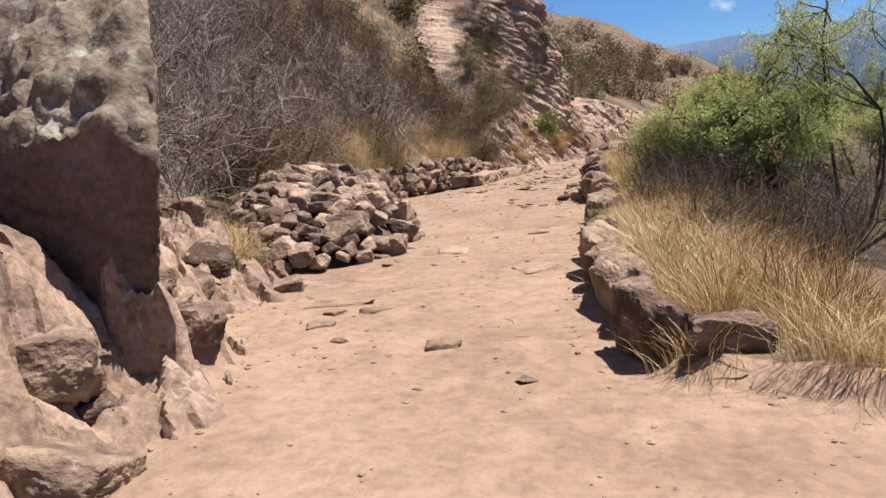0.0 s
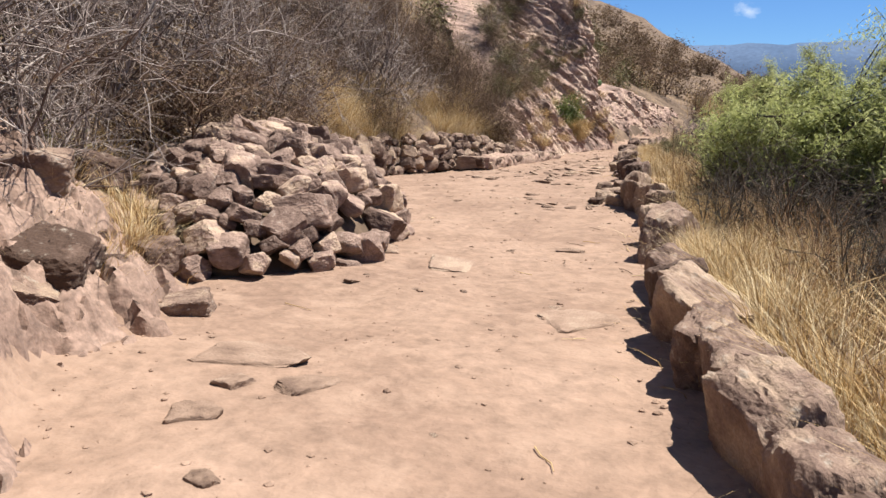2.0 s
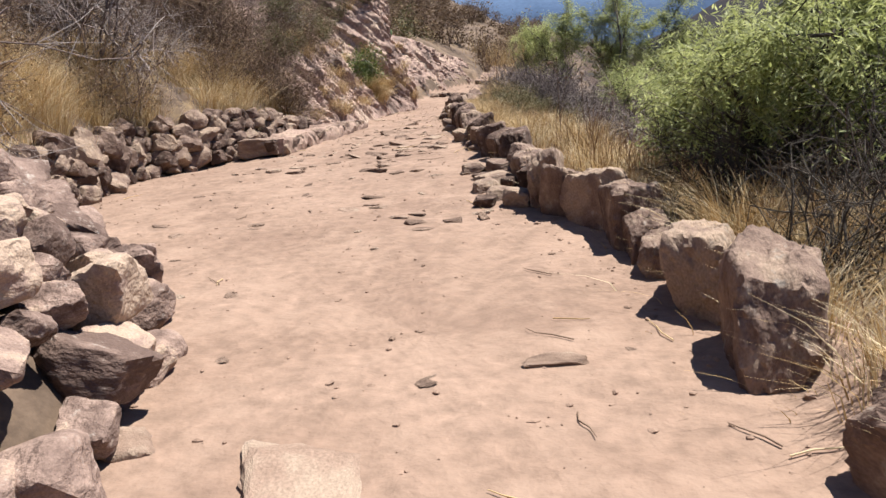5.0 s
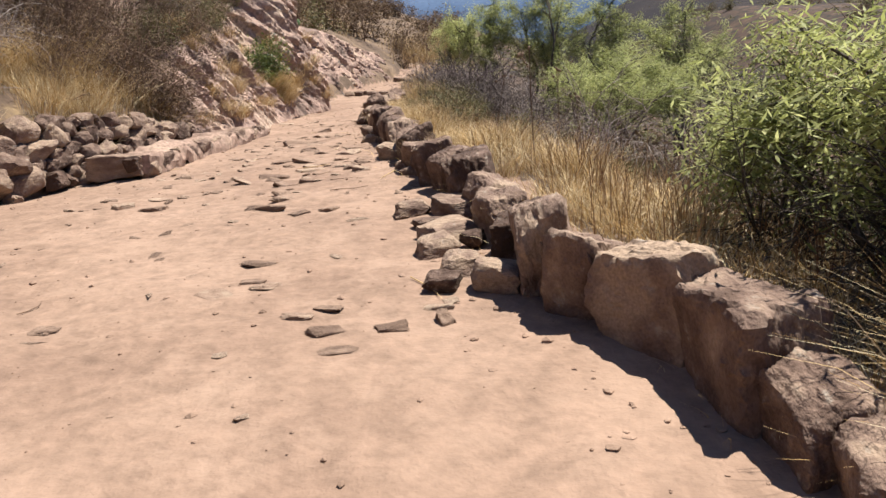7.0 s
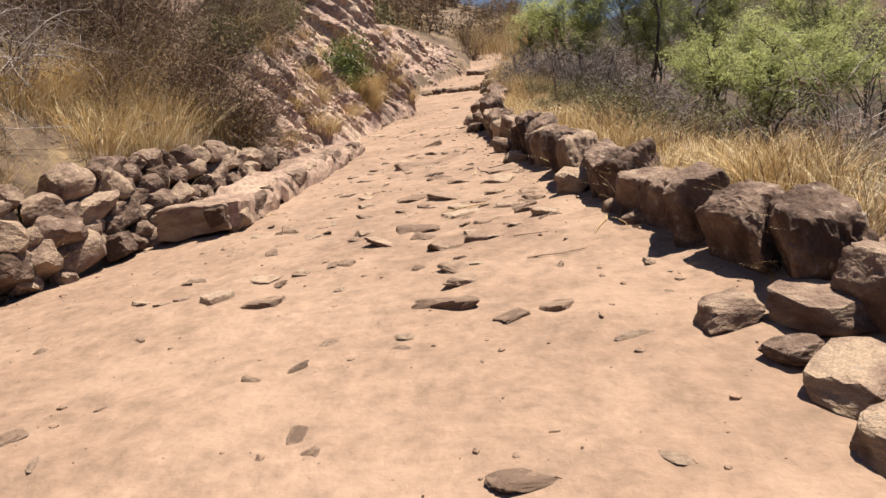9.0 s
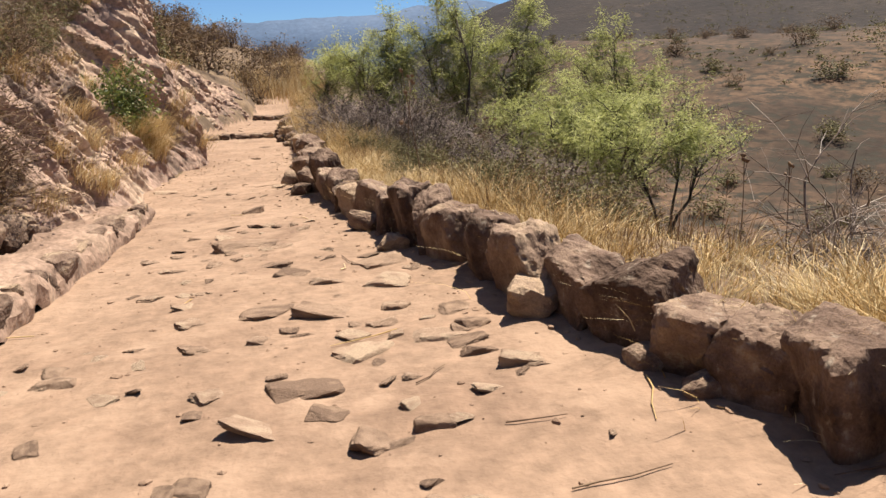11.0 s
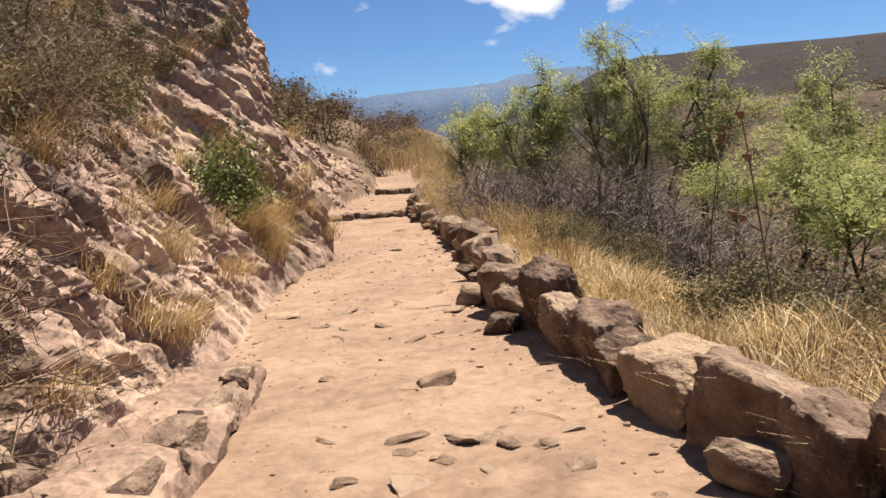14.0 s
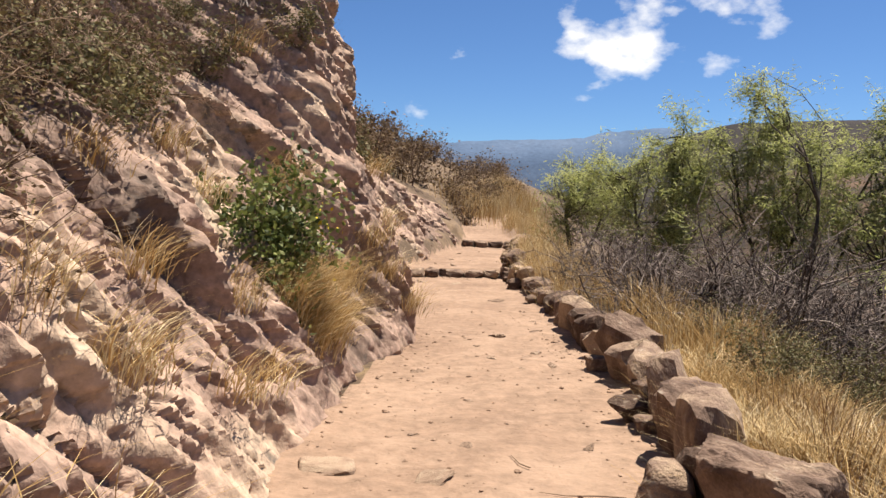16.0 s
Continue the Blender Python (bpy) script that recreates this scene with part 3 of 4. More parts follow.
for i, (y, length, high, deep) in enumerate(stones):
    high, deep = high * 0.86, deep * 0.80
    slope = (X_RIGHT(y + 0.3) - X_RIGHT(y - 0.3)) / 0.6
    x = float(X_RIGHT(y)) + 0.06 + deep * 0.5 + rng.uniform(-0.03, 0.05)
    z = gz(x - deep * 0.5, y)
    data = BIG[i % len(BIG)] if y < 16 else MID[i % len(MID)]
    ob = part("stone", data, valley_wall)
    ob.matrix_basis = (pose(x, y, z + high * 0.42, rng.uniform(-11, 11), rng.uniform(-17, -3), -math.degrees(math.atan(slope)) + rng.uniform(-24, 24))
                       @ Matrix.Diagonal((deep * 0.66, length * 0.68, high * 0.8, 1)))
    if rng.random() < 0.4 and y > 2:
        s = rng.uniform(0.09, 0.2)
        ob = part("stone", MID[(i * 5) % len(MID)], valley_wall)
        ob.matrix_basis = stone_pose(rng, x - deep * 0.55 - s * 0.5, y + rng.uniform(-0.3, 0.3), z + s * 0.4, s, s * 1.2, s * 0.75, rng.uniform(0, 360))
part("stone", BIG[4], valley_wall).matrix_basis = stone_pose(rng, 3.92, -6.4, gz(3.9, -6.4) + 0.07, 0.31, 0.21, 0.18, 20, 5)
# flat flags lying against the wall where it steps back
for x, y, a, b, h in ((-0.02, 4.62, 0.30, 0.24, 0.13), (0.10, 5.25, 0.30, 0.26, 0.16), (-0.05, 4.2, 0.2, 0.18, 0.12), (-0.32, 5.35, 0.2, 0.16, 0.12),
                      (0.12, 3.75, 0.2, 0.17, 0.12), (0.02, 3.4, 0.12, 0.13, 0.12), (-0.15, 4.95, 0.15, 0.12, 0.08)):
    part("stone", MID[int(a * 100) % 12], valley_wall).matrix_basis = stone_pose(rng, x, y, gz(x, y) + h * 0.35, a, b, h * 0.72, rng.uniform(0, 360), 6)

# ---- retaining wall under the brush, and the mortared kerb ----
rng = np.random.default_rng(12)
bank_wall = wall_thing("wall_bank", "dry-stacked retaining wall of small brown fieldstones under the brush")
laid = []
for n in range(2500):
    y = rng.uniform(0.6, 12.2)
    top = float(WALL_TOP(y))
    up = rng.uniform(0.04, top + 0.02)
    s = rng.uniform(0.10, 0.20) if rng.random() < 0.75 else rng.uniform(0.18, 0.27)
    if len(laid) > 300 or any((y - a) ** 2 + (1.25 * (up - b)) ** 2 < (0.55 * (s + c)) ** 2 for a, b, c in laid):
        continue
    laid.append((y, up, s))
    x = float(X_LEFT(y)) + 0.08 - 0.28 * up + rng.uniform(-0.06, 0.07)
    slope = (X_LEFT(y + 0.3) - X_LEFT(y - 0.3)) / 0.6
    z = gz(X_LEFT(y) + 0.15, y) + up
    part("stone", MID[n % 12], bank_wall).matrix_basis = stone_pose(rng, x, y, z, s * 1.05, s * rng.uniform(0.95, 1.35), s * rng.uniform(0.7, 1.0),
                                                                     -math.degrees(math.atan(slope)) + rng.uniform(-30, 30), 30)

kerb = wall_thing("kerb_left", "low kerb of rough stones set in pale mortar")
ys = np.arange(8.95, 14.6, 0.05)
prof = [(0.0, -0.05), (0.02, 0.12), (0.0, 0.2), (-0.04, 0.25), (-0.2, 0.27), (-0.42, 0.26), (-0.62, 0.24), (-0.75, 0.1)]
kx = np.interp(ys, [8.95, 9.05, 11.5, 14.6], [-4.25, -4.1, -3.98, -3.95])
K = np.array(prof)
KX = kx[:, None] + K[None, :, 0] * smooth((ys[:, None] - 8.85) / 0.3) + 0.09 * fbm(ys[:, None] * 2.3, K[None, :, 1] * 5 + 3, 91, 4)
KY = ys[:, None] + 0 * KX + 0.05 * fbm(ys[:, None] * 3, K[None, :, 0] * 5, 92, 3)
KZ = RISE(ys)[:, None] - 0.06 + K[None, :, 1] * smooth((ys[:, None] - 8.8) / 0.2) * np.interp(ys, [9, 12, 14.6], [1.0, 0.85, 0.5])[:, None] + 0.10 * fbm(ys[:, None] * 4.2, K[None, :, 0] * 6, 93, 4, 0.65)
part("kerb_body", mesh_from("kerb", np.stack([KX, KY, KZ], -1).reshape(-1, 3), grid_faces(len(ys), len(prof))[:, ::-1], [BEDROCK], flat=False, sharp=30), kerb)
part("stone", BIG[3], kerb).matrix_basis = stone_pose(rng, -4.5, 9.02, float(RISE(9)) + 0.06, 0.42, 0.2, 0.19, 4, 4)
for i in range(26):
    y = 8.98 + i * 0.215
    s = rng.uniform(0.11, 0.19)
    x = float(np.interp(y, ys, kx))
    part("stone", MID[(i * 7) % 12], kerb).matrix_basis = stone_pose(rng, x - rng.uniform(0.08, 0.17), y, float(RISE(y)) + rng.uniform(0.0, 0.1), s * 0.9, s * 1.4, s * 0.85, rng.uniform(-15, 15), 10)

# ---- stone steps at the far end ----
steps = wall_thing("stone_steps", "two low steps of flat stones across the path")
for y, xa, xb, h in ((29.4, -4.9, -2.75, 0.17), (38.0, -3.9, -2.2, 0.2)):
    x = xa
    while x < xb:
        w = rng.uniform(0.3, 0.6)
        part("stone", MID[rng.integers(12)], steps).matrix_basis = stone_pose(rng, x + w / 2, y + rng.uniform(-0.05, 0.05), gz(x, y - 0.4) + h * 0.45, w * 0.62, 0.3, h * 0.72, rng.uniform(-8, 8), 5)
        x += w

# ---- rubble heap ----
rng = np.random.default_rng(13)


def heap_z(x, y):
    """Top of the heap over the ground."""
    a = (x + 3.0 + 0.33 * (y + 1)) / 1.85
    b = (y + 0.9) / 2.6
    return 1.28 * np.clip(1 - a * a - b * b, 0, None) ** 0.72


count = 0
placed = []
for _ in range(3400):
    x, y = rng.uniform(-5.4, -0.8), rng.uniform(-3.6, 1.8)
    hz = float(heap_z(x, y))
    if hz <= 0.02:
        continue
    s = rng.uniform(0.11, 0.23) if rng.random() < 0.75 else rng.uniform(0.22, 0.31)
    if any((x - a) ** 2 + (y - b) ** 2 < (0.5 * (s + c)) ** 2 for a, b, c in placed):
        continue
    placed.append((x, y, s))
    base = float(RISE(y)) - 0.05
    m = stone_pose(rng, x, y, base + max(hz, s * 0.4) - 0.05, s * rng.uniform(0.9, 1.3), s, s * rng.uniform(0.6, 0.85), rng.uniform(0, 360), 28)
    ob = new("rubble_stone", RUBBLE[count % 12])
    ob.matrix_basis = m
    tagged(ob, "broken angular fieldstone lying in a rubble heap by the path", "stone", "stones of the rubble heap")
    count += 1
heap_v, heap_f = ico(4)
hv = heap_v.copy()
hy = hv[:, 1] * 2.4 - 0.9
hx = hv[:, 0] * 1.75 - 3.0 - 0.33 * (hy + 1)
hzv = np.where(hv[:, 2] > 0, np.maximum(heap_z(hx, hy) - 0.32, -0.1), -0.15) + 0.1 * fbm(hx * 3, hy * 3, 95, 3)
tagged(new("rubble_core", mesh_from("rubble_core", np.stack([hx, hy, hzv], -1), heap_f, [SLOPE], flat=False)),
       "earth and small rubble inside the stone heap", "rubble", kind="stuff")

# ---- boulders of the left bank near the start ----
rng = np.random.default_rng(14)
for x, y, a, b, c, zoff, k in ((-1.5, -5.1, 0.62, 0.55, 0.42, 0.15, 0), (-2.3, -4.6, 0.6, 0.6, 0.4, 0.35, 2), (0.3, -7.3, 0.45, 0.42, 0.3, 0.2, 4),
                               (1.05, -9.0, 0.55, 0.5, 0.34, 0.1, 7), (0.55, -8.6, 0.5, 0.42, 0.4, 0.4, 6), (-1.9, -3.8, 0.4, 0.4, 0.3, 0.15, 1), (-2.9, -3.5, 0.5, 0.45, 0.35, 0.3, 0)):
    ob = new("bank_boulder", BIG[k])
    ob.matrix_basis = stone_pose(rng, x, y, gz(x, y) + zoff * 0.4, a * 0.62, b * 0.62, c * 0.62, rng.uniform(0, 360), 14)
    tagged(ob, "weathered pinkish brown boulder half sunk in the bank", "boulder", "boulders of the bank")

for i in range(48):
    y = rng.uniform(-10.5, -4.0)
    d = rng.uniform(-0.15, 1.5)
    x, s = float(X_LEFT(y)) - d, rng.uniform(0.08, 0.22)
    ob = new("bank_boulder", BIG[i % 9])
    ob.matrix_basis = stone_pose(rng, x, y, gz(x, y) + s * 0.15, s * rng.uniform(1, 1.4), s, s * rng.uniform(0.55, 0.8), rng.uniform(0, 360), 20)
    tagged(ob, "weathered pinkish brown boulder half sunk in the bank", "boulder", "boulders of the bank")

for i in range(9):
    x, y, s = rng.uniform(-0.9, 0.75), rng.uniform(-9.6, -8.4), rng.uniform(0.14, 0.3)
    ob = new("bank_boulder", BIG[(i * 4) % 9])
    ob.matrix_basis = stone_pose(rng, x, y, gz(x, y) + s * 0.2, s * rng.uniform(1, 1.4), s, s * rng.uniform(0.6, 0.9), rng.uniform(0, 360), 20)
    tagged(ob, "rugged orange brown boulder at the foot of the outcrop", "boulder", "boulders of the bank")

# ---- single stones on the path ----
# x, y, half length, half width, height, turn
FLAGS = [(1.80, -6.20, 0.17, 0.13, 0.07, 20), (0.93, -6.30, 0.07, 0.06, 0.05, 0), (1.55, -3.05, 0.34, 0.27, 0.05, 40),
         (-0.15, -1.55, 0.26, 0.36, 0.03, 10), (-1.02, -1.30, 0.13, 0.12, 0.13, 30), (0.74, -0.41, 0.17, 0.06, 0.05, 5), (0.0, -4.9, 0.42, 0.25, 0.04, 10),
         (0.62, -5.15, 0.2, 0.14, 0.04, 60), (0.35, -5.75, 0.16, 0.13, 0.06, 30), (0.25, -5.3, 0.12, 0.09, 0.05, 80), (-1.85, 8.4, 0.2, 0.14, 0.06, 30)]
PAVING = [(-2.4, 9.38, 0.18, 0.13, 0.04, 168), (-1.97, 9.2, 0.24, 0.15, 0.05, 166), (-1.54, 9.7, 0.17, 0.14, 0.06, 150), (-1.53, 10.3, 0.23, 0.17, 0.07, 20),
          (-1.41, 8.45, 0.18, 0.12, 0.06, 169), (-1.09, 7.86, 0.12, 0.07, 0.05, 170), (-2.16, 7.95, 0.2, 0.13, 0.05, 10), (-1.63, 7.36, 0.1, 0.07, 0.06, 172),
          (-2.99, 6.46, 0.12, 0.14, 0.06, 84), (-3.4, 6.63, 0.13, 0.1, 0.09, 40), (-3.17, 7.05, 0.14, 0.12, 0.03, 72), (-3.5, 8.6, 0.14, 0.1, 0.05, 170),
          (-2.64, 11.7, 0.36, 0.13, 0.08, 30), (-1.27, 8.09, 0.09, 0.06, 0.05, 170)]
PAVING_MORE = [(-1.57, 9.12, 0.1, 0.07, 0.05, 165), (-1.68, 8.82, 0.11, 0.07, 0.05, 15), (-1.19, 8.53, 0.11, 0.08, 0.06, 30), (-1.98, 9.92, 0.12, 0.08, 0.06, 164),
               (-2.24, 8.93, 0.07, 0.05, 0.04, 166), (-0.22, 2.81, 0.1, 0.06, 0.05, 10), (-0.55, 2.8, 0.11, 0.06, 0.05, 20), (0.06, 2.9, 0.06, 0.05, 0.05, 120),
               (-0.78, 3.05, 0.09, 0.07, 0.04, 170), (-0.46, 2.54, 0.12, 0.05, 0.03, 8), (0.01, 3.1, 0.1, 0.05, 0.03, 172), (-1.75, 6.0, 0.18, 0.1, 0.07, 175),
               (-1.11, 5.79, 0.1, 0.07, 0.06, 175), (-1.24, 3.78, 0.1, 0.06, 0.03, 5), (-4.2, 16.9, 0.2, 0.16, 0.06, 10), (-2.72, 13.8, 0.14, 0.1, 0.07, 0)]
rng = np.random.default_rng(15)
for x, y, a, b, h, turn in FLAGS + PAVING + PAVING_MORE:
    ob = new("path_stone", FLAT[rng.integers(8)])
    ob.matrix_basis = stone_pose(rng, x, y, gz(x, y) - h * 0.4, a * 1.15, b * 1.15, h * 1.15, turn, 4)
    tagged(ob, "flat broken stone half buried in the dirt path", "stone", "loose stones on the path")


def scatter_stones(n, y0, y1, x0, x1, lo, hi, seed):
    """Bedded stones of the worn paving, over a stretch of the path; x0, x1 in shares of its width."""
    rg = np.random.default_rng(seed)
    for _ in range(n):
        y = rg.uniform(y0, y1)
        x = float(X_LEFT(y) + (X_RIGHT(y) - X_LEFT(y)) * rg.uniform(x0, x1))
        s = lo * (hi / lo) ** (rg.random() ** 1.6)
        h = s * rg.uniform(0.16, 0.36)
        o = new("path_stone", FLAT[rg.integers(8)] if s > 0.05 else SMALL[rg.integers(8)])
        o.matrix_basis = stone_pose(rg, x, y, gz(x, y) - h * 0.12, s * rg.uniform(1, 1.7), s, h, rg.uniform(0, 360), 12)
        tagged(o, "small rough stone bedded in the dusty path", "stone", "loose stones on the path")


scatter_stones(95, 6.6, 13.0, 0.32, 0.95, 0.035, 0.12, 21)
scatter_stones(48, 2.5, 8.0, 0.2, 0.95, 0.03, 0.12, 22)
scatter_stones(20, -7.5, 2.5, 0.25, 0.95, 0.02, 0.09, 23)
scatter_stones(28, 13.0, 22.0, 0.1, 0.95, 0.03, 0.12, 24)
scatter_stones(20, 22.0, 36.0, 0.1, 0.95, 0.04, 0.14, 25)

# pebbles and grit
rng = np.random.default_rng(16)
pv, pf = ico(1)
pebs, pfs = [], []
for i in range(3600):
    y = rng.uniform(-10, 24)
    x = float(X_LEFT(y) - 0.3 + (X_RIGHT(y) - X_LEFT(y) + 0.5) * rng.random())
    s = 0.004 * (6.0 ** (rng.random() ** 3))
    q = pv * (rng.uniform(0.7, 1.5, 3) * s * np.array([1.1, 1.1, 0.6])) + rng.normal(0, s * 0.12, pv.shape)
    pebs.append((q, x, y, s))
for i in range(700):
    y = rng.uniform(-9, 22)
    x = float(X_RIGHT(y)) - 0.02 - 0.35 * rng.random() ** 2 if i % 2 else float(X_LEFT(y)) + 0.05 + 0.4 * rng.random() ** 2
    s = 0.007 * (3.5 ** rng.random())
    q = pv * (rng.uniform(0.7, 1.5, 3) * s * np.array([1.1, 1.1, 0.6])) + rng.normal(0, s * 0.12, pv.shape)
    pebs.append((q, x, y, s))
px_, py_ = np.array([p[1] for p in pebs]), np.array([p[2] for p in pebs])
pz_ = ground_z(px_, py_)
allv = np.concatenate([q + np.array([px_[i], py_[i], pz_[i] + s * 0.05]) for i, (q, _, _, s) in enumerate(pebs)])
allf = (np.array(pf)[None] + (np.arange(len(pebs)) * len(pv))[:, None, None]).reshape(-1, 3)
tagged(new("pebbles", mesh_from("pebbles", allv, allf, [EARTH])), "loose pebbles and grit strewn on the dirt path", "pebbles", kind="stuff")


# ---- plants ----
def shrub_meshes(name, seed, radius, height, stems, mat, thick=0.012, forks=5, leafmat=None, leaves=0, leaf=0.03, spread_out=0.8):
    """A many-stemmed shrub: crooked stems that fork into fine twigs; a second mesh holds its leaves."""
    rg = np.random.default_rng(seed)
    tubes, tips = Tubes(), []

    def grow(p, d, length, r, depth):
        pts, k = [p], (5, 3, 2)[depth]
        for _ in range(k):
            d = d + rg.normal(0, 0.22, 3)
            d[2] += 0.04 if depth == 0 else -0.02
            d /= np.linalg.norm(d)
            p = p + d * length / k
            pts.append(p)
        tubes.limb(pts, np.linspace(r, r * 0.45, k + 1), 4 if depth == 0 else 3)
        tips.extend(pts[1:])
        if depth < 2:
            for _ in range(forks):
                i = rg.integers(1, k + 1)
                nd = d * 0.6 + rg.normal(0, 0.6, 3)
                nd /= np.linalg.norm(nd)
                grow(pts[i], nd, length * rg.uniform(0.4, 0.7), r * 0.5, depth + 1)

    for _ in range(stems):
        a, q = rg.uniform(0, 2 * math.pi), rg.uniform(0, spread_out)
        d = np.array([math.cos(a) * q * radius / height, math.sin(a) * q * radius / height, 1.0])
        d /= np.linalg.norm(d)
        grow(np.array([rg.normal(0, 0.12) * radius, rg.normal(0, 0.12) * radius, -0.08]), d, height * rg.uniform(0.55, 0.9), thick * rg.uniform(0.7, 1.3), 0)
    me = tubes.mesh(name, mat)
    lm = None
    if leaves:
        tips = np.array(tips)
        c = tips[rg.integers(len(tips), size=leaves)] + rg.normal(0, leaf * 1.3, (leaves, 3))
        lm = leaf_cards(rg, c, leaf, 0.1, name + "_leaves", leafmat, 0.5)
    return me, lm


def shrub(name, label, category, group, meshes, m):
    me, lm = meshes
    if lm is None:
        ob = new(name, me)
    else:
        ob = new(name)
        part("branchwork", me, ob)
        part("foliage", lm, ob)
    ob.matrix_basis = m
    return tagged(ob, label, category, group)


GREY = [shrub_meshes("grey_shrub", 400 + i, 1.0, 1.35, 13, TWIG, 0.013, 6, DRY_LEAF, 260, 0.03) for i in range(4)]
BROWN = [shrub_meshes("brown_shrub", 420 + i, 0.9, 1.2, 12, BROWN_TWIG, 0.011, 6, DRY_LEAF, 1500, 0.035) for i in range(4)]
OLIVE = [shrub_meshes("olive_shrub", 440 + i, 0.7, 0.8, 10, BROWN_TWIG, 0.010, 5, OLIVE_LEAF, 2600, 0.045) for i in range(3)]
FAR_BROWN = [shrub_meshes("far_brown_shrub", 470 + i, 0.9, 1.1, 8, BROWN_TWIG, 0.018, 3, DRY_LEAF, 520, 0.085) for i in range(3)]
FAR_OLIVE = [shrub_meshes("far_olive_shrub", 480 + i, 0.9, 0.9, 7, BROWN_TWIG, 0.016, 3, OLIVE_LEAF, 750, 0.10) for i in range(3)]
GREEN = [shrub_meshes("green_bush", 460 + i, 0.7, 0.8, 12, BROWN_TWIG, 0.010, 5, LEAF_DARK, 7500, 0.06) for i in range(2)]


def put_shrubs(n, seed, meshes, name, label, category, group, y0, y1, d0, d1, lo, hi, sink=0.05):
    """Shrubs on the left slope, d metres in from the path's edge."""
    rg = np.random.default_rng(seed)
    for i in range(n):
        y, d = rg.uniform(y0, y1), rg.uniform(d0, d1)
        x = float(X_LEFT(y)) - d
        s = rg.uniform(lo, hi)
        m = pose(x, y, gz(x, y) - sink, rg.uniform(-12, 12), rg.uniform(0, 20), rg.uniform(0, 360)) @ Matrix.Diagonal((s, s, s * rg.uniform(0.85, 1.15), 1))
        shrub(name, label, category, group, meshes[i % len(meshes)], m)


put_shrubs(105, 31, GREY, "dry_shrub", "leafless grey thorny shrub on the dry slope", "shrub", "brush on the slope", -6, 9.5, 0.9, 9, 0.9, 1.8)
put_shrubs(150, 32, BROWN, "brown_shrub", "dry reddish brown shrub with withered leaves on the slope", "shrub", "brush on the slope", -2, 13.5, 0.5, 9, 0.7, 1.4)
put_shrubs(14, 37, BROWN, "brown_shrub", "dry reddish brown shrub at the start of the cliff", "shrub", "brush on the slope", 11.5, 15.5, 0.9, 3.2, 0.7, 1.2)
put_shrubs(12, 33, OLIVE, "olive_shrub", "dusty olive shrub on the dry slope", "shrub", "brush on the slope", -5, 14, 0.8, 7, 0.5, 0.9)
put_shrubs(60, 34, FAR_BROWN, "brown_shrub", "dry brown shrub above the cliff", "shrub", "brush above the cliff", 14, 48, 3.2, 16, 0.9, 1.9)
put_shrubs(45, 35, FAR_OLIVE, "olive_shrub", "dusty olive shrub above the cliff", "shrub", "brush above the cliff", 14, 46, 2.8, 12, 0.7, 1.5)
put_shrubs(90, 36, FAR_BROWN, "brown_shrub", "dry brown shrub on the far slope", "shrub", "brush on the far slope", 42, 85, -3, 22, 1.2, 2.4)


def cliff_plant(x, y, z, s, meshes, name, label):
    shrub(name, label, "shrub", "plants on the cliff", meshes, pose(x, y, z, 0, 25, 40 * y) @ Matrix.Diagonal((s, s, s, 1)))


shrub("green_bush", "round leafy green bush growing from the cliff foot", "bush", "", GREEN[0], pose(-5.2, 18.75, 0.68, 0, 12, 30) @ Matrix.Diagonal((1.05, 1.05, 1.4, 1)))
CLIFF_FOOT = line((12.2, -4.75), (14, -4.4), (17, -4.5), (19.5, -4.5), (21.4, -4.05), (23, -5.0))
CLIFF_LEAN = line((12.2, 0.75), (15, 0.65), (18, 0.75), (19.5, 0.66), (21, 0.34), (23, 0.25))
CLIFF_TOP = line((12.2, 0.9), (14, 2.0), (16, 3.8), (18, 5.6), (21, 8.2), (23, 8.4))
rng = np.random.default_rng(18)
blossom = leaf_cards(np.random.default_rng(9), np.random.default_rng(8).normal((0.45, 0.28, 0.55), (0.12, 0.2, 0.14), (46, 3)), 0.035, -0.3, "blossom", YELLOW, 0.8)
part("blossom", blossom, bpy.data.objects["green_bush"], "small yellow flowers")
for i in range(78):
    y = rng.uniform(13.0, 22.5)
    z = float(CLIFF_TOP(y)) * rng.uniform(0.40, 0.98)
    if y > 20.3 and rng.random() < 0.6 or z < 1.5:
        continue
    s = rng.uniform(0.5, 1.0)
    cliff_plant(float(CLIFF_FOOT(y) - CLIFF_LEAN(y) * z) - 0.05, y, z - 0.15, s, (OLIVE + BROWN + OLIVE + GREY[:1])[i % 11], "cliff_shrub", "scrubby half-dry shrub clinging to the cliff")


# prickly pear on the skyline
def cactus_mesh(seed):
    rg = np.random.default_rng(seed)
    v0, f0 = ico(2)
    vs, fs, n0 = [], [], 0
    pads = [((0, 0, 0.15), 0.0)]
    for _ in range(16):
        (bx, by, bz), tilt = pads[rg.integers(len(pads))]
        t = tilt + rg.uniform(-0.8, 0.8)
        pads.append(((bx + 0.3 * math.sin(t), by + rg.uniform(-0.12, 0.12), bz + 0.3 * math.cos(t)), t))
    for (bx, by, bz), t in pads:
        q = v0 * np.array([0.14, 0.035, 0.2])
        a = rg.uniform(-0.9, 0.9)
        q = np.array(Euler((0, t, a)).to_matrix()) @ q.T
        vs.append(q.T + np.array([bx, by, bz]))
        fs += [[i + n0 for i in g] for g in f0]
        n0 += len(v0)
    return mesh_from("prickly_pear", np.concatenate(vs), fs, [CACTUS], flat=False)


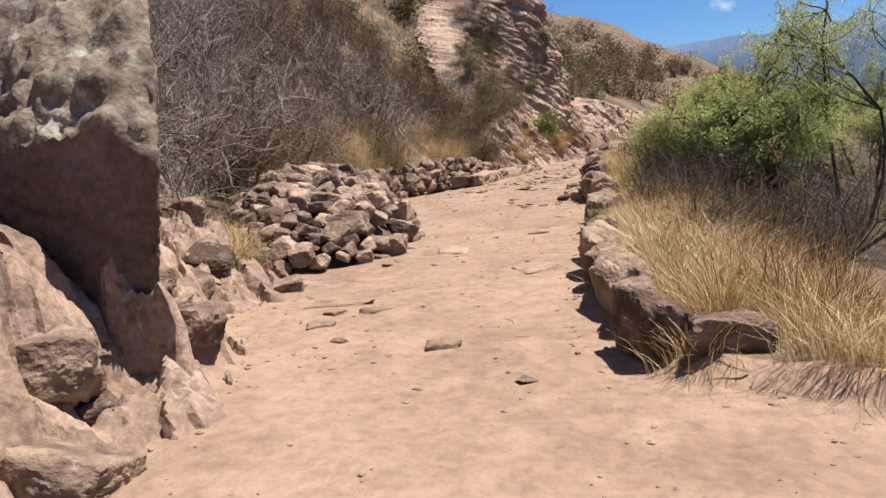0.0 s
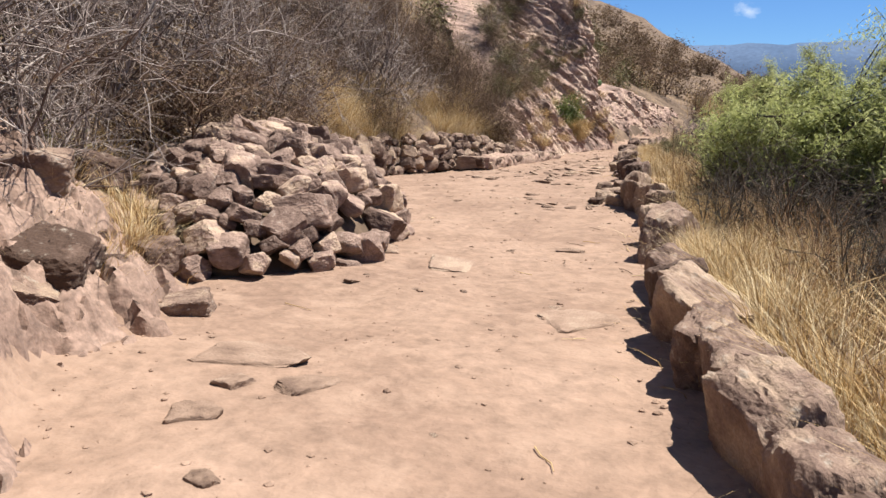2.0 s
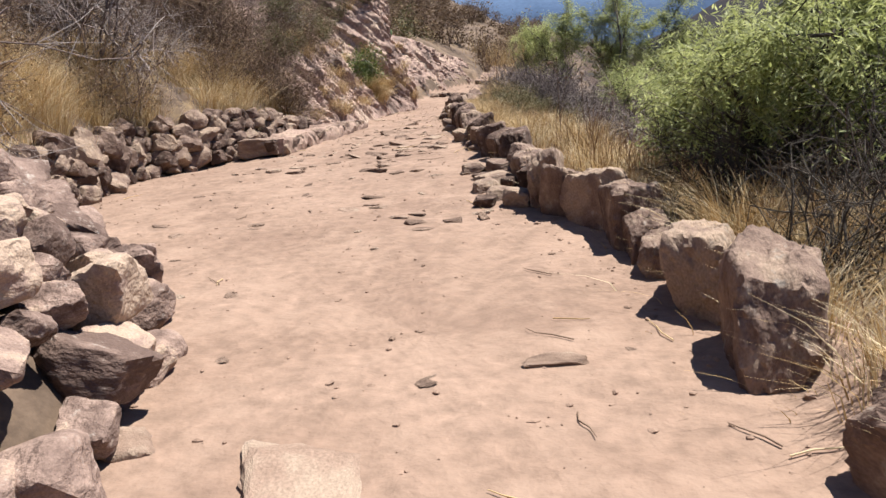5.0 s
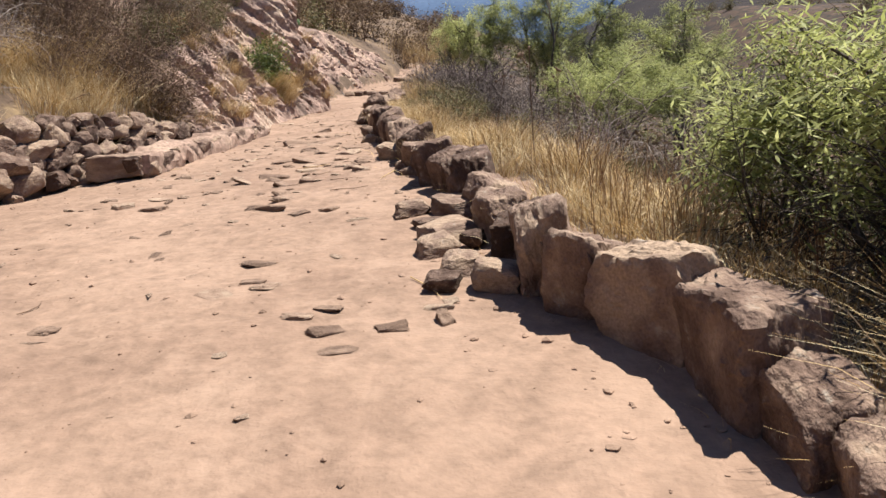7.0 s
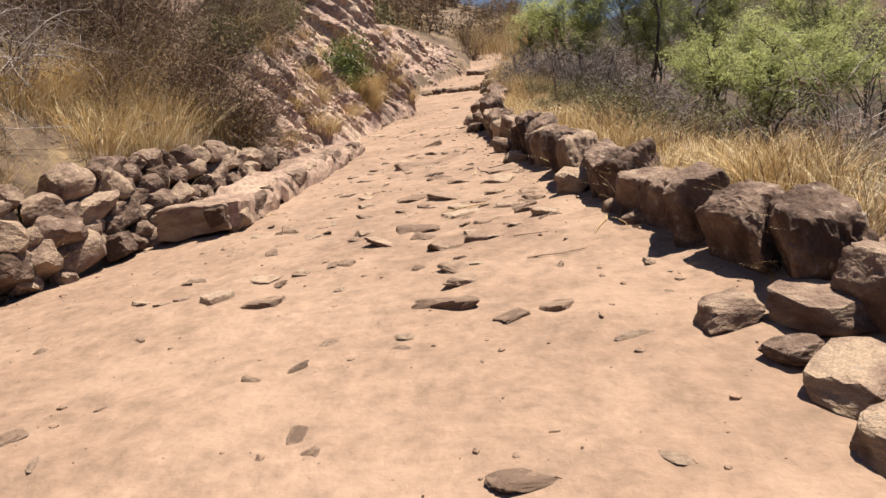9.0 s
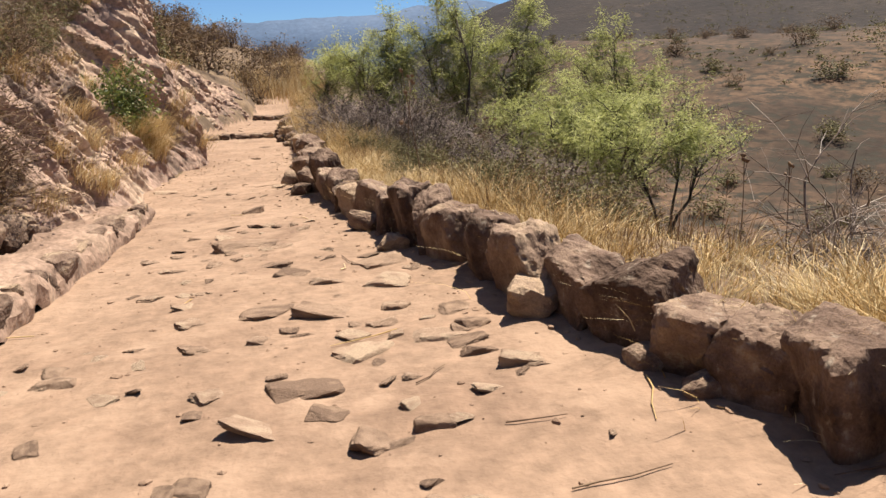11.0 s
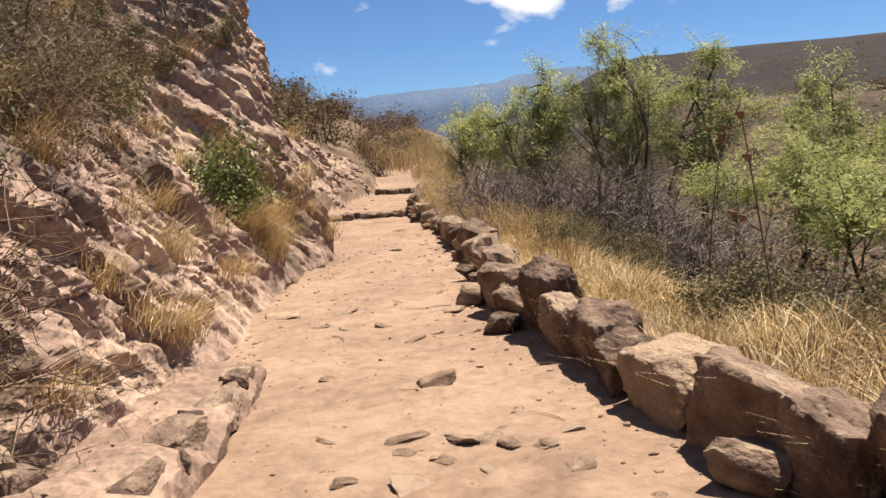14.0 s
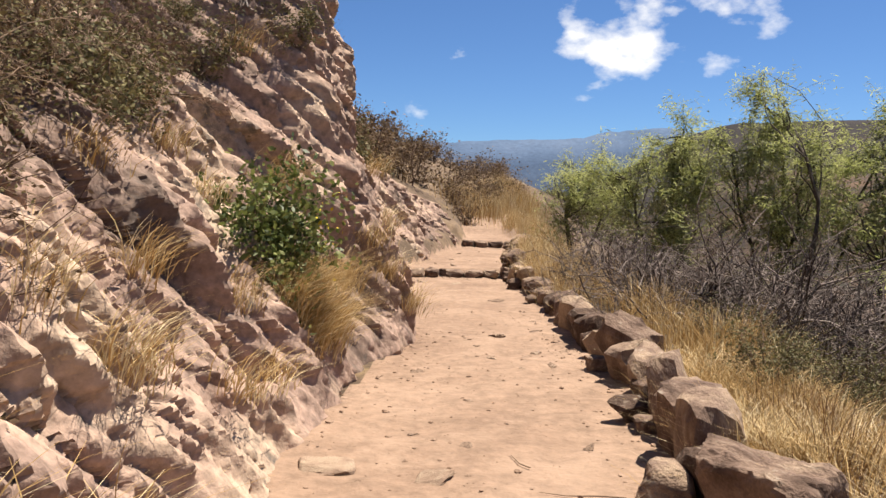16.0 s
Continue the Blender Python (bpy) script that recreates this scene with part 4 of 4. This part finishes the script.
for x, y, s in ((-6.6, 24.0, 1.0), (-7.4, 27.0, 1.2)):
    ob = new("prickly_pear", cactus_mesh(int(s * 10)))
    ob.matrix_basis = pose(x, y, gz(x, y), 0, 0, 20) @ Matrix.Diagonal((s, s, s, 1))
    tagged(ob, "prickly pear cactus with flat green pads on the skyline", "cactus")


# ---- trees ----
def spray_tree(name, label, seed, x, y, z, plumes, trunk_r, leaves, leaf=0.06, droop=0.5, twig=0.5, mat=LEAF, bare=0):
    """A loose tree: crooked limbs from one foot, each to a plume (dx, dy, dz, radius, depth) of fine drooping sprays; the last ones bare."""
    rg = np.random.default_rng(seed)
    tubes, crown = Tubes(), []

    def limb(a, b, r0, r1, bow, sides):
        u = np.linspace(0, 1, 8)[:, None]
        side = rg.normal(0, bow, 3) * np.linalg.norm(b - a)
        pts = a + (b - a) * u + side * np.sin(u * math.pi) * np.array([1, 1, 0.5]) + rg.normal(0, 0.012, (8, 3)) * np.linalg.norm(b - a)
        pts[0], pts[-1] = a, b
        tubes.limb(pts, np.linspace(r0, r1, 8), sides)
        return pts

    for number, (dx, dy, dz, r, h) in enumerate(plumes):
        leafy = number < len(plumes) - bare
        c = np.array([dx, dy, dz])
        main = limb(np.append(rg.normal(0, 0.08, 2), -0.15), c - np.array([0, 0, h * 0.25]), trunk_r * rg.uniform(0.7, 1), trunk_r * 0.35, 0.11, 7)
        sprays = max(6, int((18 if leafy else 34) * r))
        for _ in range(sprays):
            q = rg.normal(0, 1, 3)
            q *= rg.uniform(0.35, 1.0) ** 0.6 / np.linalg.norm(q)
            end = c + q * np.array([r, r, h])
            sub = limb(main[rg.integers(4, 8)], end, trunk_r * 0.28, trunk_r * 0.07, 0.12, 4)
            for _ in range(5):
                a = sub[rg.integers(2, 8)]
                d = rg.normal(0, 1, 3) + (a - c) * 0.8 / r
                b = a + d / np.linalg.norm(d) * twig * rg.uniform(0.4, 1.0) - np.array([0, 0, twig * 0.3 * droop])
                limb(a, b, trunk_r * 0.07, trunk_r * 0.025, 0.1, 3)
                if leafy:
                    crown.append(np.concatenate([a + (b - a) * np.linspace(0.25, 1.0, 6)[:, None], sub[5:]]))
    per = leaves / len(crown)
    pts = []
    for line_pts in crown:
        k = int(per * rg.uniform(0.1, 1.9))
        pts.append(line_pts[rg.integers(len(line_pts), size=k)] + rg.normal(0, 1, (k, 3)) * np.array([0.1, 0.1, 0.09]) * twig * 1.3 - np.array([0, 0, 0.05 * twig]))
    ob = new(name)
    part("trunk", tubes.mesh(name + "_trunk", BARK), ob, "dark crooked trunk and limbs")
    part("crown", leaf_cards(rg, np.concatenate(pts), leaf, droop * 0.5, name + "_crown", mat, 0.2, 0.8), ob, "feathery drooping green leaves")
    ob.matrix_basis = pose(x, y, z)
    return tagged(ob, label, "tree")


TREE_LABEL = "feathery green pepper tree with dark crooked limbs on the valley slope"
foot = gz(3.1, 2.7)
spray_tree("pepper_tree", "low spreading feathery green tree leaning over dry grass", 501, 3.1, 2.7, foot,
           [(-1.1, -0.4, 1.35 - foot, 0.55, 0.38), (-0.5, -0.9, 1.65 - foot, 0.65, 0.42), (0.3, -0.6, 1.6 - foot, 0.7, 0.5), (-0.9, 0.6, 1.25 - foot, 0.55, 0.4),
            (0.0, 0.4, 1.9 - foot, 0.75, 0.4), (0.9, 0.1, 1.5 - foot, 0.8, 0.55), (1.2, -1.0, 1.55 - foot, 0.7, 0.5), (1.4, 1.1, 1.6 - foot, 0.8, 0.5), (-1.2, 1.0, 0.95 - foot, 0.4, 0.3),
            (-0.7, -0.5, 0.75 - foot, 0.7, 0.3), (0.2, -1.0, 0.9 - foot, 0.8, 0.35), (0.9, -0.2, 0.8 - foot, 0.9, 0.4), (-0.6, 0.7, 0.6 - foot, 0.6, 0.35)],
           0.055, 60000, 0.075, 0.9, 0.6, bare=4)
foot = gz(5.0, 3.4)
spray_tree("pepper_tree", "tall pepper tree with long drooping twigs behind the low tree", 507, 5.0, 3.4, foot,
           [(-1.0, -0.2, 3.0 - foot, 0.6, 0.5), (-0.3, -0.7, 3.2 - foot, 0.7, 0.6), (0.6, 0.2, 3.4 - foot, 0.8, 0.7), (-0.4, 0.6, 3.3 - foot, 0.7, 0.6)], 0.045, 12000, 0.07, 1.6, 0.6)
foot = gz(2.4, 28.4)
spray_tree("pepper_tree", TREE_LABEL, 522, 2.4, 28.4, foot, [(0.2, 0.6, 4.0 - foot, 0.7, 0.75), (-0.5, 0.2, 2.9 - foot, 0.8, 0.8), (0.9, -0.4, 2.6 - foot, 0.9, 0.8), (0.2, -0.6, 1.7 - foot, 1.0, 0.7),
                                                             (0.5, 0.4, 3.3 - foot, 0.5, 0.5)], 0.062, 25000, 0.11, 0.5, 0.7)
foot = gz(0.7, 28.6)
spray_tree("pepper_tree", TREE_LABEL, 503, 0.7, 28.6, foot, [(0.1, 0.2, 3.2 - foot, 0.6, 0.7), (-0.9, 0.3, 2.3 - foot, 0.8, 0.7), (0.4, -0.2, 2.3 - foot, 0.9, 0.7), (-0.4, -0.5, 1.4 - foot, 0.9, 0.7)], 0.055, 21000, 0.11, 0.5, 0.7)
foot = gz(4.6, 28.2)
spray_tree("pepper_tree", TREE_LABEL, 505, 4.6, 28.2, foot, [(0.9, 0.6, 3.5 - foot, 0.55, 0.6), (0.1, 0.3, 2.7 - foot, 0.7, 0.6), (1.0, -0.3, 2.2 - foot, 0.9, 0.7), (-0.4, -0.5, 1.6 - foot, 1.0, 0.7)], 0.058, 18000, 0.11, 0.5, 0.7)
foot = gz(-0.6, 33.5)
spray_tree("pepper_tree", TREE_LABEL, 504, -0.6, 33.5, foot, [(0.0, 0.0, 2.6 - foot, 1.0, 0.9), (0.8, 0.4, 2.1 - foot, 1.0, 0.8), (-0.4, -0.4, 1.6 - foot, 0.9, 0.8)], 0.06, 11000, 0.12, 0.5, 0.7)
foot = gz(3.3, 17.6)
spray_tree("pepper_tree", "low bushy feathery green tree on the valley slope", 506, 3.3, 17.6, foot, [(-0.9, 0.2, 0.75 - foot, 0.8, 0.5), (0.3, 0.3, 0.95 - foot, 0.9, 0.55), (1.3, -0.2, 0.5 - foot, 0.9, 0.5), (0.1, -0.9, 0.4 - foot, 0.9, 0.5)],
           0.045, 26000, 0.085, 0.4, 0.55)
foot = gz(6.6, 21.5)
spray_tree("pepper_tree", "low bushy feathery green tree on the valley slope", 509, 6.6, 21.5, foot, [(-1.0, 0.3, 0.2 - foot, 0.9, 0.6), (0.4, 0.2, 0.9 - foot, 1.0, 0.7), (1.4, 0, 0.1 - foot, 0.9, 0.6)], 0.06, 9000, 0.09, 0.4, 0.6)

foot = gz(4.3, 23.2)
spray_tree("pepper_tree", "low bushy feathery green tree on the valley slope", 510, 4.3, 23.2, foot, [(-0.9, 0.1, 0.7 - foot, 0.9, 0.6), (0.5, 0.3, 1.1 - foot, 1.0, 0.6), (1.7, 0.1, 0.6 - foot, 1.0, 0.6), (0.4, -0.8, 0.2 - foot, 1.0, 0.5)],
           0.05, 26000, 0.095, 0.4, 0.6)
foot = gz(7.2, 26.5)
spray_tree("pepper_tree", TREE_LABEL, 511, 7.2, 26.5, foot, [(0.2, 0.3, 2.6 - foot, 0.8, 0.7), (-0.8, 0.1, 1.7 - foot, 0.9, 0.6), (1.0, -0.2, 1.5 - foot, 1.0, 0.7), (0.0, -0.5, 0.8 - foot, 1.0, 0.6)],
           0.055, 24000, 0.11, 0.5, 0.7)

# a half-dead tree with crooked bare limbs below the wall
foot = gz(3.9, 9.2)
spray_tree("bare_tree", "half-dead tree with crooked dark bare limbs below the wall", 508, 3.9, 9.2, foot, [(-0.9, -0.6, 0.55 - foot, 0.5, 0.3), (0.3, 0.4, 0.35 - foot, 0.6, 0.35), (-0.5, -1.4, 0.9 - foot, 0.5, 0.5)], 0.055, 500, 0.05, 0.3, 0.5)

# bare dark stems under the low tree
UNDER = [shrub_meshes("undergrowth", 490 + i, 0.9, 1.2, 13, BARK, 0.013, 6) for i in range(2)]
for i, (x, y, s) in enumerate(((3.3, -0.6, 0.8), (3.9, -1.6, 0.9), (2.7, 1.6, 0.7), (4.4, 0.4, 1.0), (2.4, 4.4, 0.9), (2.9, 3.2, 1.0), (3.2, 2.2, 0.9), (2.2, 5.6, 0.6), (4.0, 1.4, 1.0), (3.0, 0.9, 0.8), (2.6, 6.6, 0.6), (2.2, 0.3, 0.8), (2.0, 1.9, 0.75), (2.4, 2.6, 0.9), (2.9, -0.2, 0.9), (3.5, 3.2, 1.0), (2.0, 3.4, 0.7), (3.4, -2.4, 0.7), (4.6, -0.8, 1.0), (4.8, 2.2, 1.1))):
    shrub("bare_undergrowth", "dark bare stems tangled under the low tree", "shrub", "undergrowth below the tree", UNDER[i % 2],
          pose(x, y, gz(x, y) - 0.05, 0, 0, 50 * i) @ Matrix.Diagonal((s, s, s, 1)))

# mixed scrub on the slope below the wall
rng = np.random.default_rng(74)
NEAR_GREEN = [shrub_meshes("green_scrub", 495 + i, 0.8, 0.9, 9, BARK, 0.012, 5, LEAF, 2200, 0.05) for i in range(2)]
for i in range(120):
    y = rng.uniform(1, 44)
    d = 2.6 + 13 * rng.random() ** 1.3
    x, s = float(X_RIGHT(y)) + d, rng.uniform(0.55, 1.15) * (1 + d / 30)
    kind, name, label = ((GREY, "dry_scrub", "leafless grey scrub on the slope below the wall"), (OLIVE, "olive_scrub", "dusty olive scrub on the slope below the wall"),
                         (NEAR_GREEN, "green_scrub", "feathery green scrub on the slope below the wall"), (BROWN, "brown_scrub", "withered brown scrub on the slope below the wall"))[(0, 1, 2, 3, 0, 1)[i % 6]]
    shrub(name, label, "shrub", "scrub below the wall", kind[i % len(kind)], pose(x, y, gz(x, y) - 0.08, 0, 0, rng.uniform(0, 360)) @ Matrix.Diagonal((s, s, s * 0.85, 1)))

# tangles of dead brush on the valley side
DEAD = [shrub_meshes("dead_brush", 430 + i, 1.5, 1.1, 34, DEADWOOD, 0.017, 6, spread_out=1.2) for i in range(3)]
for i, (x, y, s, h) in enumerate(((-0.6, 21.3, 1.3, 1.1), (0.3, 22.2, 1.5, 1.25), (-0.9, 23.4, 1.2, 1.05), (0.9, 20.6, 1.3, 1.1), (-1.1, 25.4, 1.0, 0.95), (1.2, 18.9, 1.1, 0.8), (0.0, 20.2, 1.1, 1.0), (1.6, 21.8, 1.4, 1.2))):
    shrub("dead_brush", "tangled leafless grey dead brush beside the wall", "shrub", "dead brush along the wall", DEAD[i % 3],
          pose(x, y, gz(x, y) - 0.05, 0, 0, 70 * i) @ Matrix.Diagonal((s * 1.1, s * 1.1, h * 1.12, 1)))


# ---- grass ----
def grass(name, label, seed, n, region, heights, lean, width, mat):
    rg = np.random.default_rng(seed)
    x, y, z, heading = region(rg, n)
    n = len(x)
    h = rg.uniform(*heights, n) * (0.55 + 0.9 * np.clip(fbm(x * 0.9, y * 0.9, seed, 2) + 0.5, 0, 1))
    me = blades(rg, np.stack([x, y, z - 0.02], -1), h, rg.uniform(*lean, n), width * rg.uniform(0.6, 1.4, n), mat, name, heading=heading)
    return tagged(new(name, me), label, "dry grass", kind="stuff")


def strip(y0, y1, d0, d1, number, radius, side=1):
    """Tufts beside the wall (side 1) or on the left bank (side -1), whose blades fan outwards."""
    def region(rg, n):
        ty, td = rg.uniform(y0, y1, number), d0 + (d1 - d0) * rg.random(number)
        i = rg.integers(number, size=n)
        ox, oy = rg.normal(0, radius, (2, n))
        edge = X_RIGHT(ty[i]) + td[i] if side > 0 else X_LEFT(ty[i]) - td[i]
        x, y = edge + ox, ty[i] + oy
        return x, y, ground_z(x, y), np.arctan2(oy, ox)
    return region


def on_cliff(rg, n):
    number = 46
    ty = rg.uniform(12.6, 22.0, number)
    tz = CLIFF_TOP(ty) * rg.random(number) ** 1.2 * 0.9 + 0.3
    ty[:9], tz[:9] = rg.normal(18.75, 0.25, 9), rg.normal(0.62, 0.18, 9)
    i = np.where(rg.random(n) < 0.3, rg.integers(9, size=n), rg.integers(number, size=n))
    y, z = ty[i] + rg.normal(0, 0.12, n), tz[i] + rg.normal(0, 0.05, n)
    return CLIFF_FOOT(y) - CLIFF_LEAN(y) * z + rg.normal(0.12, 0.07, n), y, z, rg.normal(0, 0.9, n)


def far_turn(rg, n):
    x, y = rg.normal(-2.6, 1.0, n), rg.normal(52, 2.5, n)
    return x, y, ground_z(x, y), rg.uniform(0, 6.28, n)


grass("straw_grass", "tall golden dry grass in tufts behind the wall", 61, 13000, strip(-6.7, 1.5, 0.42, 1.7, 75, 0.11), (0.2, 0.5), (0.2, 1.3), 0.0035, STRAW)
grass("straw_grass", "golden dry grass in tufts behind the wall", 62, 20000, strip(1.5, 20, 0.38, 1.25, 170, 0.12), (0.12, 0.34), (0.25, 1.4), 0.0035, STRAW)
grass("straw_grass", "short matted straw behind the wall", 69, 16000, strip(-6.8, 20, 0.4, 2.6, 900, 0.25), (0.06, 0.2), (0.5, 2.0), 0.0035, STRAW)
grass("straw_grass", "golden dry grass by the far wall", 63, 14000, strip(19, 48, 0.4, 1.8, 160, 0.16), (0.25, 0.6), (0.1, 0.8), 0.006, STRAW)
grass("russet_stalks", "tall russet dry stalks among the grass", 75, 2600, strip(-6.0, -0.3, 1.0, 3.0, 130, 0.2), (0.3, 0.75), (0.1, 0.9), 0.0045, RUSSET)
grass("russet_stalks", "thin russet dry stalks under the green tree", 64, 2400, strip(-4.5, 5, 0.8, 2.6, 120, 0.16), (0.2, 0.5), (0.03, 0.5), 0.0045, RUSSET)
grass("russet_stalks", "russet dry weeds behind the wall", 65, 1800, strip(5, 18, 0.6, 1.4, 90, 0.15), (0.15, 0.38), (0.05, 0.5), 0.004, RUSSET)
grass("slope_grass", "straw-coloured grass tufts on the bank", 66, 12000, strip(-5.2, 4, 0.1, 2.0, 60, 0.12, -1), (0.15, 0.4), (0.2, 1.1), 0.0035, STRAW)
grass("slope_grass", "tall golden grass spilling over the retaining wall", 70, 20000, strip(4, 12.5, 0.35, 1.7, 60, 0.16, -1), (0.35, 0.8), (0.2, 1.1), 0.004, STRAW)
grass("slope_grass", "straw-coloured grass on the upper slope", 67, 10000, strip(-6, 60, 2, 10, 130, 0.3, -1), (0.3, 0.7), (0.2, 0.9), 0.007, STRAW)
grass("cliff_grass", "tufts of straw hanging on the cliff ledges", 71, 8000, on_cliff, (0.15, 0.42), (0.4, 1.6), 0.004, STRAW)
grass("far_grass", "golden grass at the turn of the path", 68, 9000, far_turn, (0.7, 1.3), (0.1, 0.5), 0.012, STRAW)

# tall dry flower stalks with round heads, and pale weeds behind the wall
rng = np.random.default_rng(73)


def stalk_meshes(seed):
    rg = np.random.default_rng(seed)
    tubes = Tubes()
    bend = rg.uniform(-0.08, 0.08, 2)
    pts = [np.array([bend[0] * u * u, bend[1] * u * u, u]) for u in np.linspace(0, 1, 7)]
    tubes.limb(pts, np.linspace(0.006, 0.003, 7), 5)
    heads = [pts[-1]]
    for _ in range(3):
        p = pts[rg.integers(3, 6)]
        q = p + np.array([rg.normal(0, 0.07), rg.normal(0, 0.07), rg.uniform(0.06, 0.16)])
        tubes.limb([p, (p + q) / 2 + np.array([0, 0, -0.01]), q], [0.003, 0.003, 0.002], 4)
        heads.append(q)
    return tubes.mesh("stalk", BROWN_TWIG), heads


HEAD = rock_mesh("seed_head", 610, 2, BROWN_TWIG, 10, (0.8, 1.0), 0.1, 0.2, flat=True)
STALKS = [stalk_meshes(600 + i) for i in range(4)]
for i in range(17):
    y = rng.uniform(-3, 17)
    x = float(X_RIGHT(y)) + rng.uniform(0.8, 3.0)
    s = rng.uniform(0.75, 1.4)
    ob = new("dry_flower_stalk")
    part("stem", STALKS[i % 4][0], ob)
    for h in STALKS[i % 4][1]:
        part("seed_head", HEAD, ob, "round brown seed head", Matrix.Translation(h) @ Matrix.Scale(0.012, 4))
    ob.matrix_basis = pose(x, y, gz(x, y) - 0.02, rng.uniform(-6, 6), rng.uniform(-6, 6), rng.uniform(0, 360)) @ Matrix.Diagonal((s, s, s, 1))
    tagged(ob, "tall dry flower stalk with round seed heads behind the wall", "plant", "dry flower stalks")
for i in range(22):
    y = rng.uniform(9, 21)
    x = float(X_RIGHT(y)) + rng.uniform(0.9, 2.4)
    s = rng.uniform(0.45, 0.8)
    shrub("pale_weed", "pale dusty leafy weed behind the wall", "weed", "weeds behind the wall", OLIVE[i % 3], pose(x, y, gz(x, y) - 0.03, 0, 0, rng.uniform(0, 360)) @ Matrix.Diagonal((s, s, s, 1)))
# fallen straws and sticks
for i in range(46):
    y = rng.uniform(-7, 17)
    x = float(X_RIGHT(y)) + rng.uniform(-1.1, 0.15) if i % 3 else float(X_LEFT(y)) + rng.uniform(0.3, 2.5)
    n = rng.uniform(0.12, 0.45)
    a = rng.uniform(0, 6.28)
    pts = [(x + math.cos(a) * n * u + 0.02 * math.sin(5 * u + i), y + math.sin(a) * n * u, gz(x + math.cos(a) * n * u, y + math.sin(a) * n * u) + 0.012) for u in (0, 0.33, 0.66, 1)]
    tubes = Tubes()
    tubes.limb(pts, [0.004, 0.004, 0.003, 0.002], 5)
    tagged(new("fallen_stick", tubes.mesh("fallen_stick", STRAW if i % 2 else BROWN_TWIG)), "thin dry stick lying on the dirt path", "stick", "fallen sticks")
# lone trees on the far ridge
for x, y, s, h in ((150, 462, 2.2, 7.0), (245, 420, 5.0, 4.5), (190, 445, 3.0, 2.5)):
    shrub("ridge_tree", "lone dark tree standing on the far ridge", "tree", "trees on the ridge", FAR_OLIVE[0], pose(x, y, gz(x, y) - 0.2) @ Matrix.Diagonal((s, s, h, 1)))

# shrubs dotted over the valley side
rng = np.random.default_rng(71)
for i in range(290):
    y = rng.uniform(5, 220)
    d = 7 + 170 * rng.random() ** 2.3
    x = float(X_RIGHT(y)) + d
    s = rng.uniform(0.8, 2.0) * (1 + d / 80)
    ob = shrub("valley_shrub", "dark dry shrub dotted over the valley side", "shrub", "shrubs of the valley", (FAR_BROWN + FAR_OLIVE)[i % 6],
               pose(x, y, gz(x, y) - 0.1, 0, 0, rng.uniform(0, 360)) @ Matrix.Diagonal((s, s, s * 0.8, 1)))


# low scrub over the whole valley side
rng = np.random.default_rng(72)
sy = rng.uniform(-10, 340, 7000)
sx = X_RIGHT(sy) + 6 + 300 * rng.random(7000) ** 1.3
dense = fbm(sx * 0.04, sy * 0.04, 77, 3) > -0.12
sx, sy = sx[dense], sy[dense]
size = rng.uniform(0.35, 1.5, len(sx)) * (1 + (sx - X_RIGHT(sy)) / 160)
which = np.repeat(np.arange(len(sx)), 20)
blob = rng.normal(0, 1, (len(which), 3))
blob *= (0.55 * rng.random(len(which)) ** 0.4 / np.linalg.norm(blob, axis=1))[:, None]
blob[:, 2] = np.abs(blob[:, 2]) * 0.8
centre = np.stack([sx, sy, ground_z(sx, sy)], -1)[which] + blob * size[which][:, None]
tagged(new("valley_scrub", leaf_cards(rng, centre, 0.32, 0.0, "valley_scrub", OLIVE_LEAF, 0.6)), "dusty dark scrub covering the valley side", "scrub", kind="stuff")
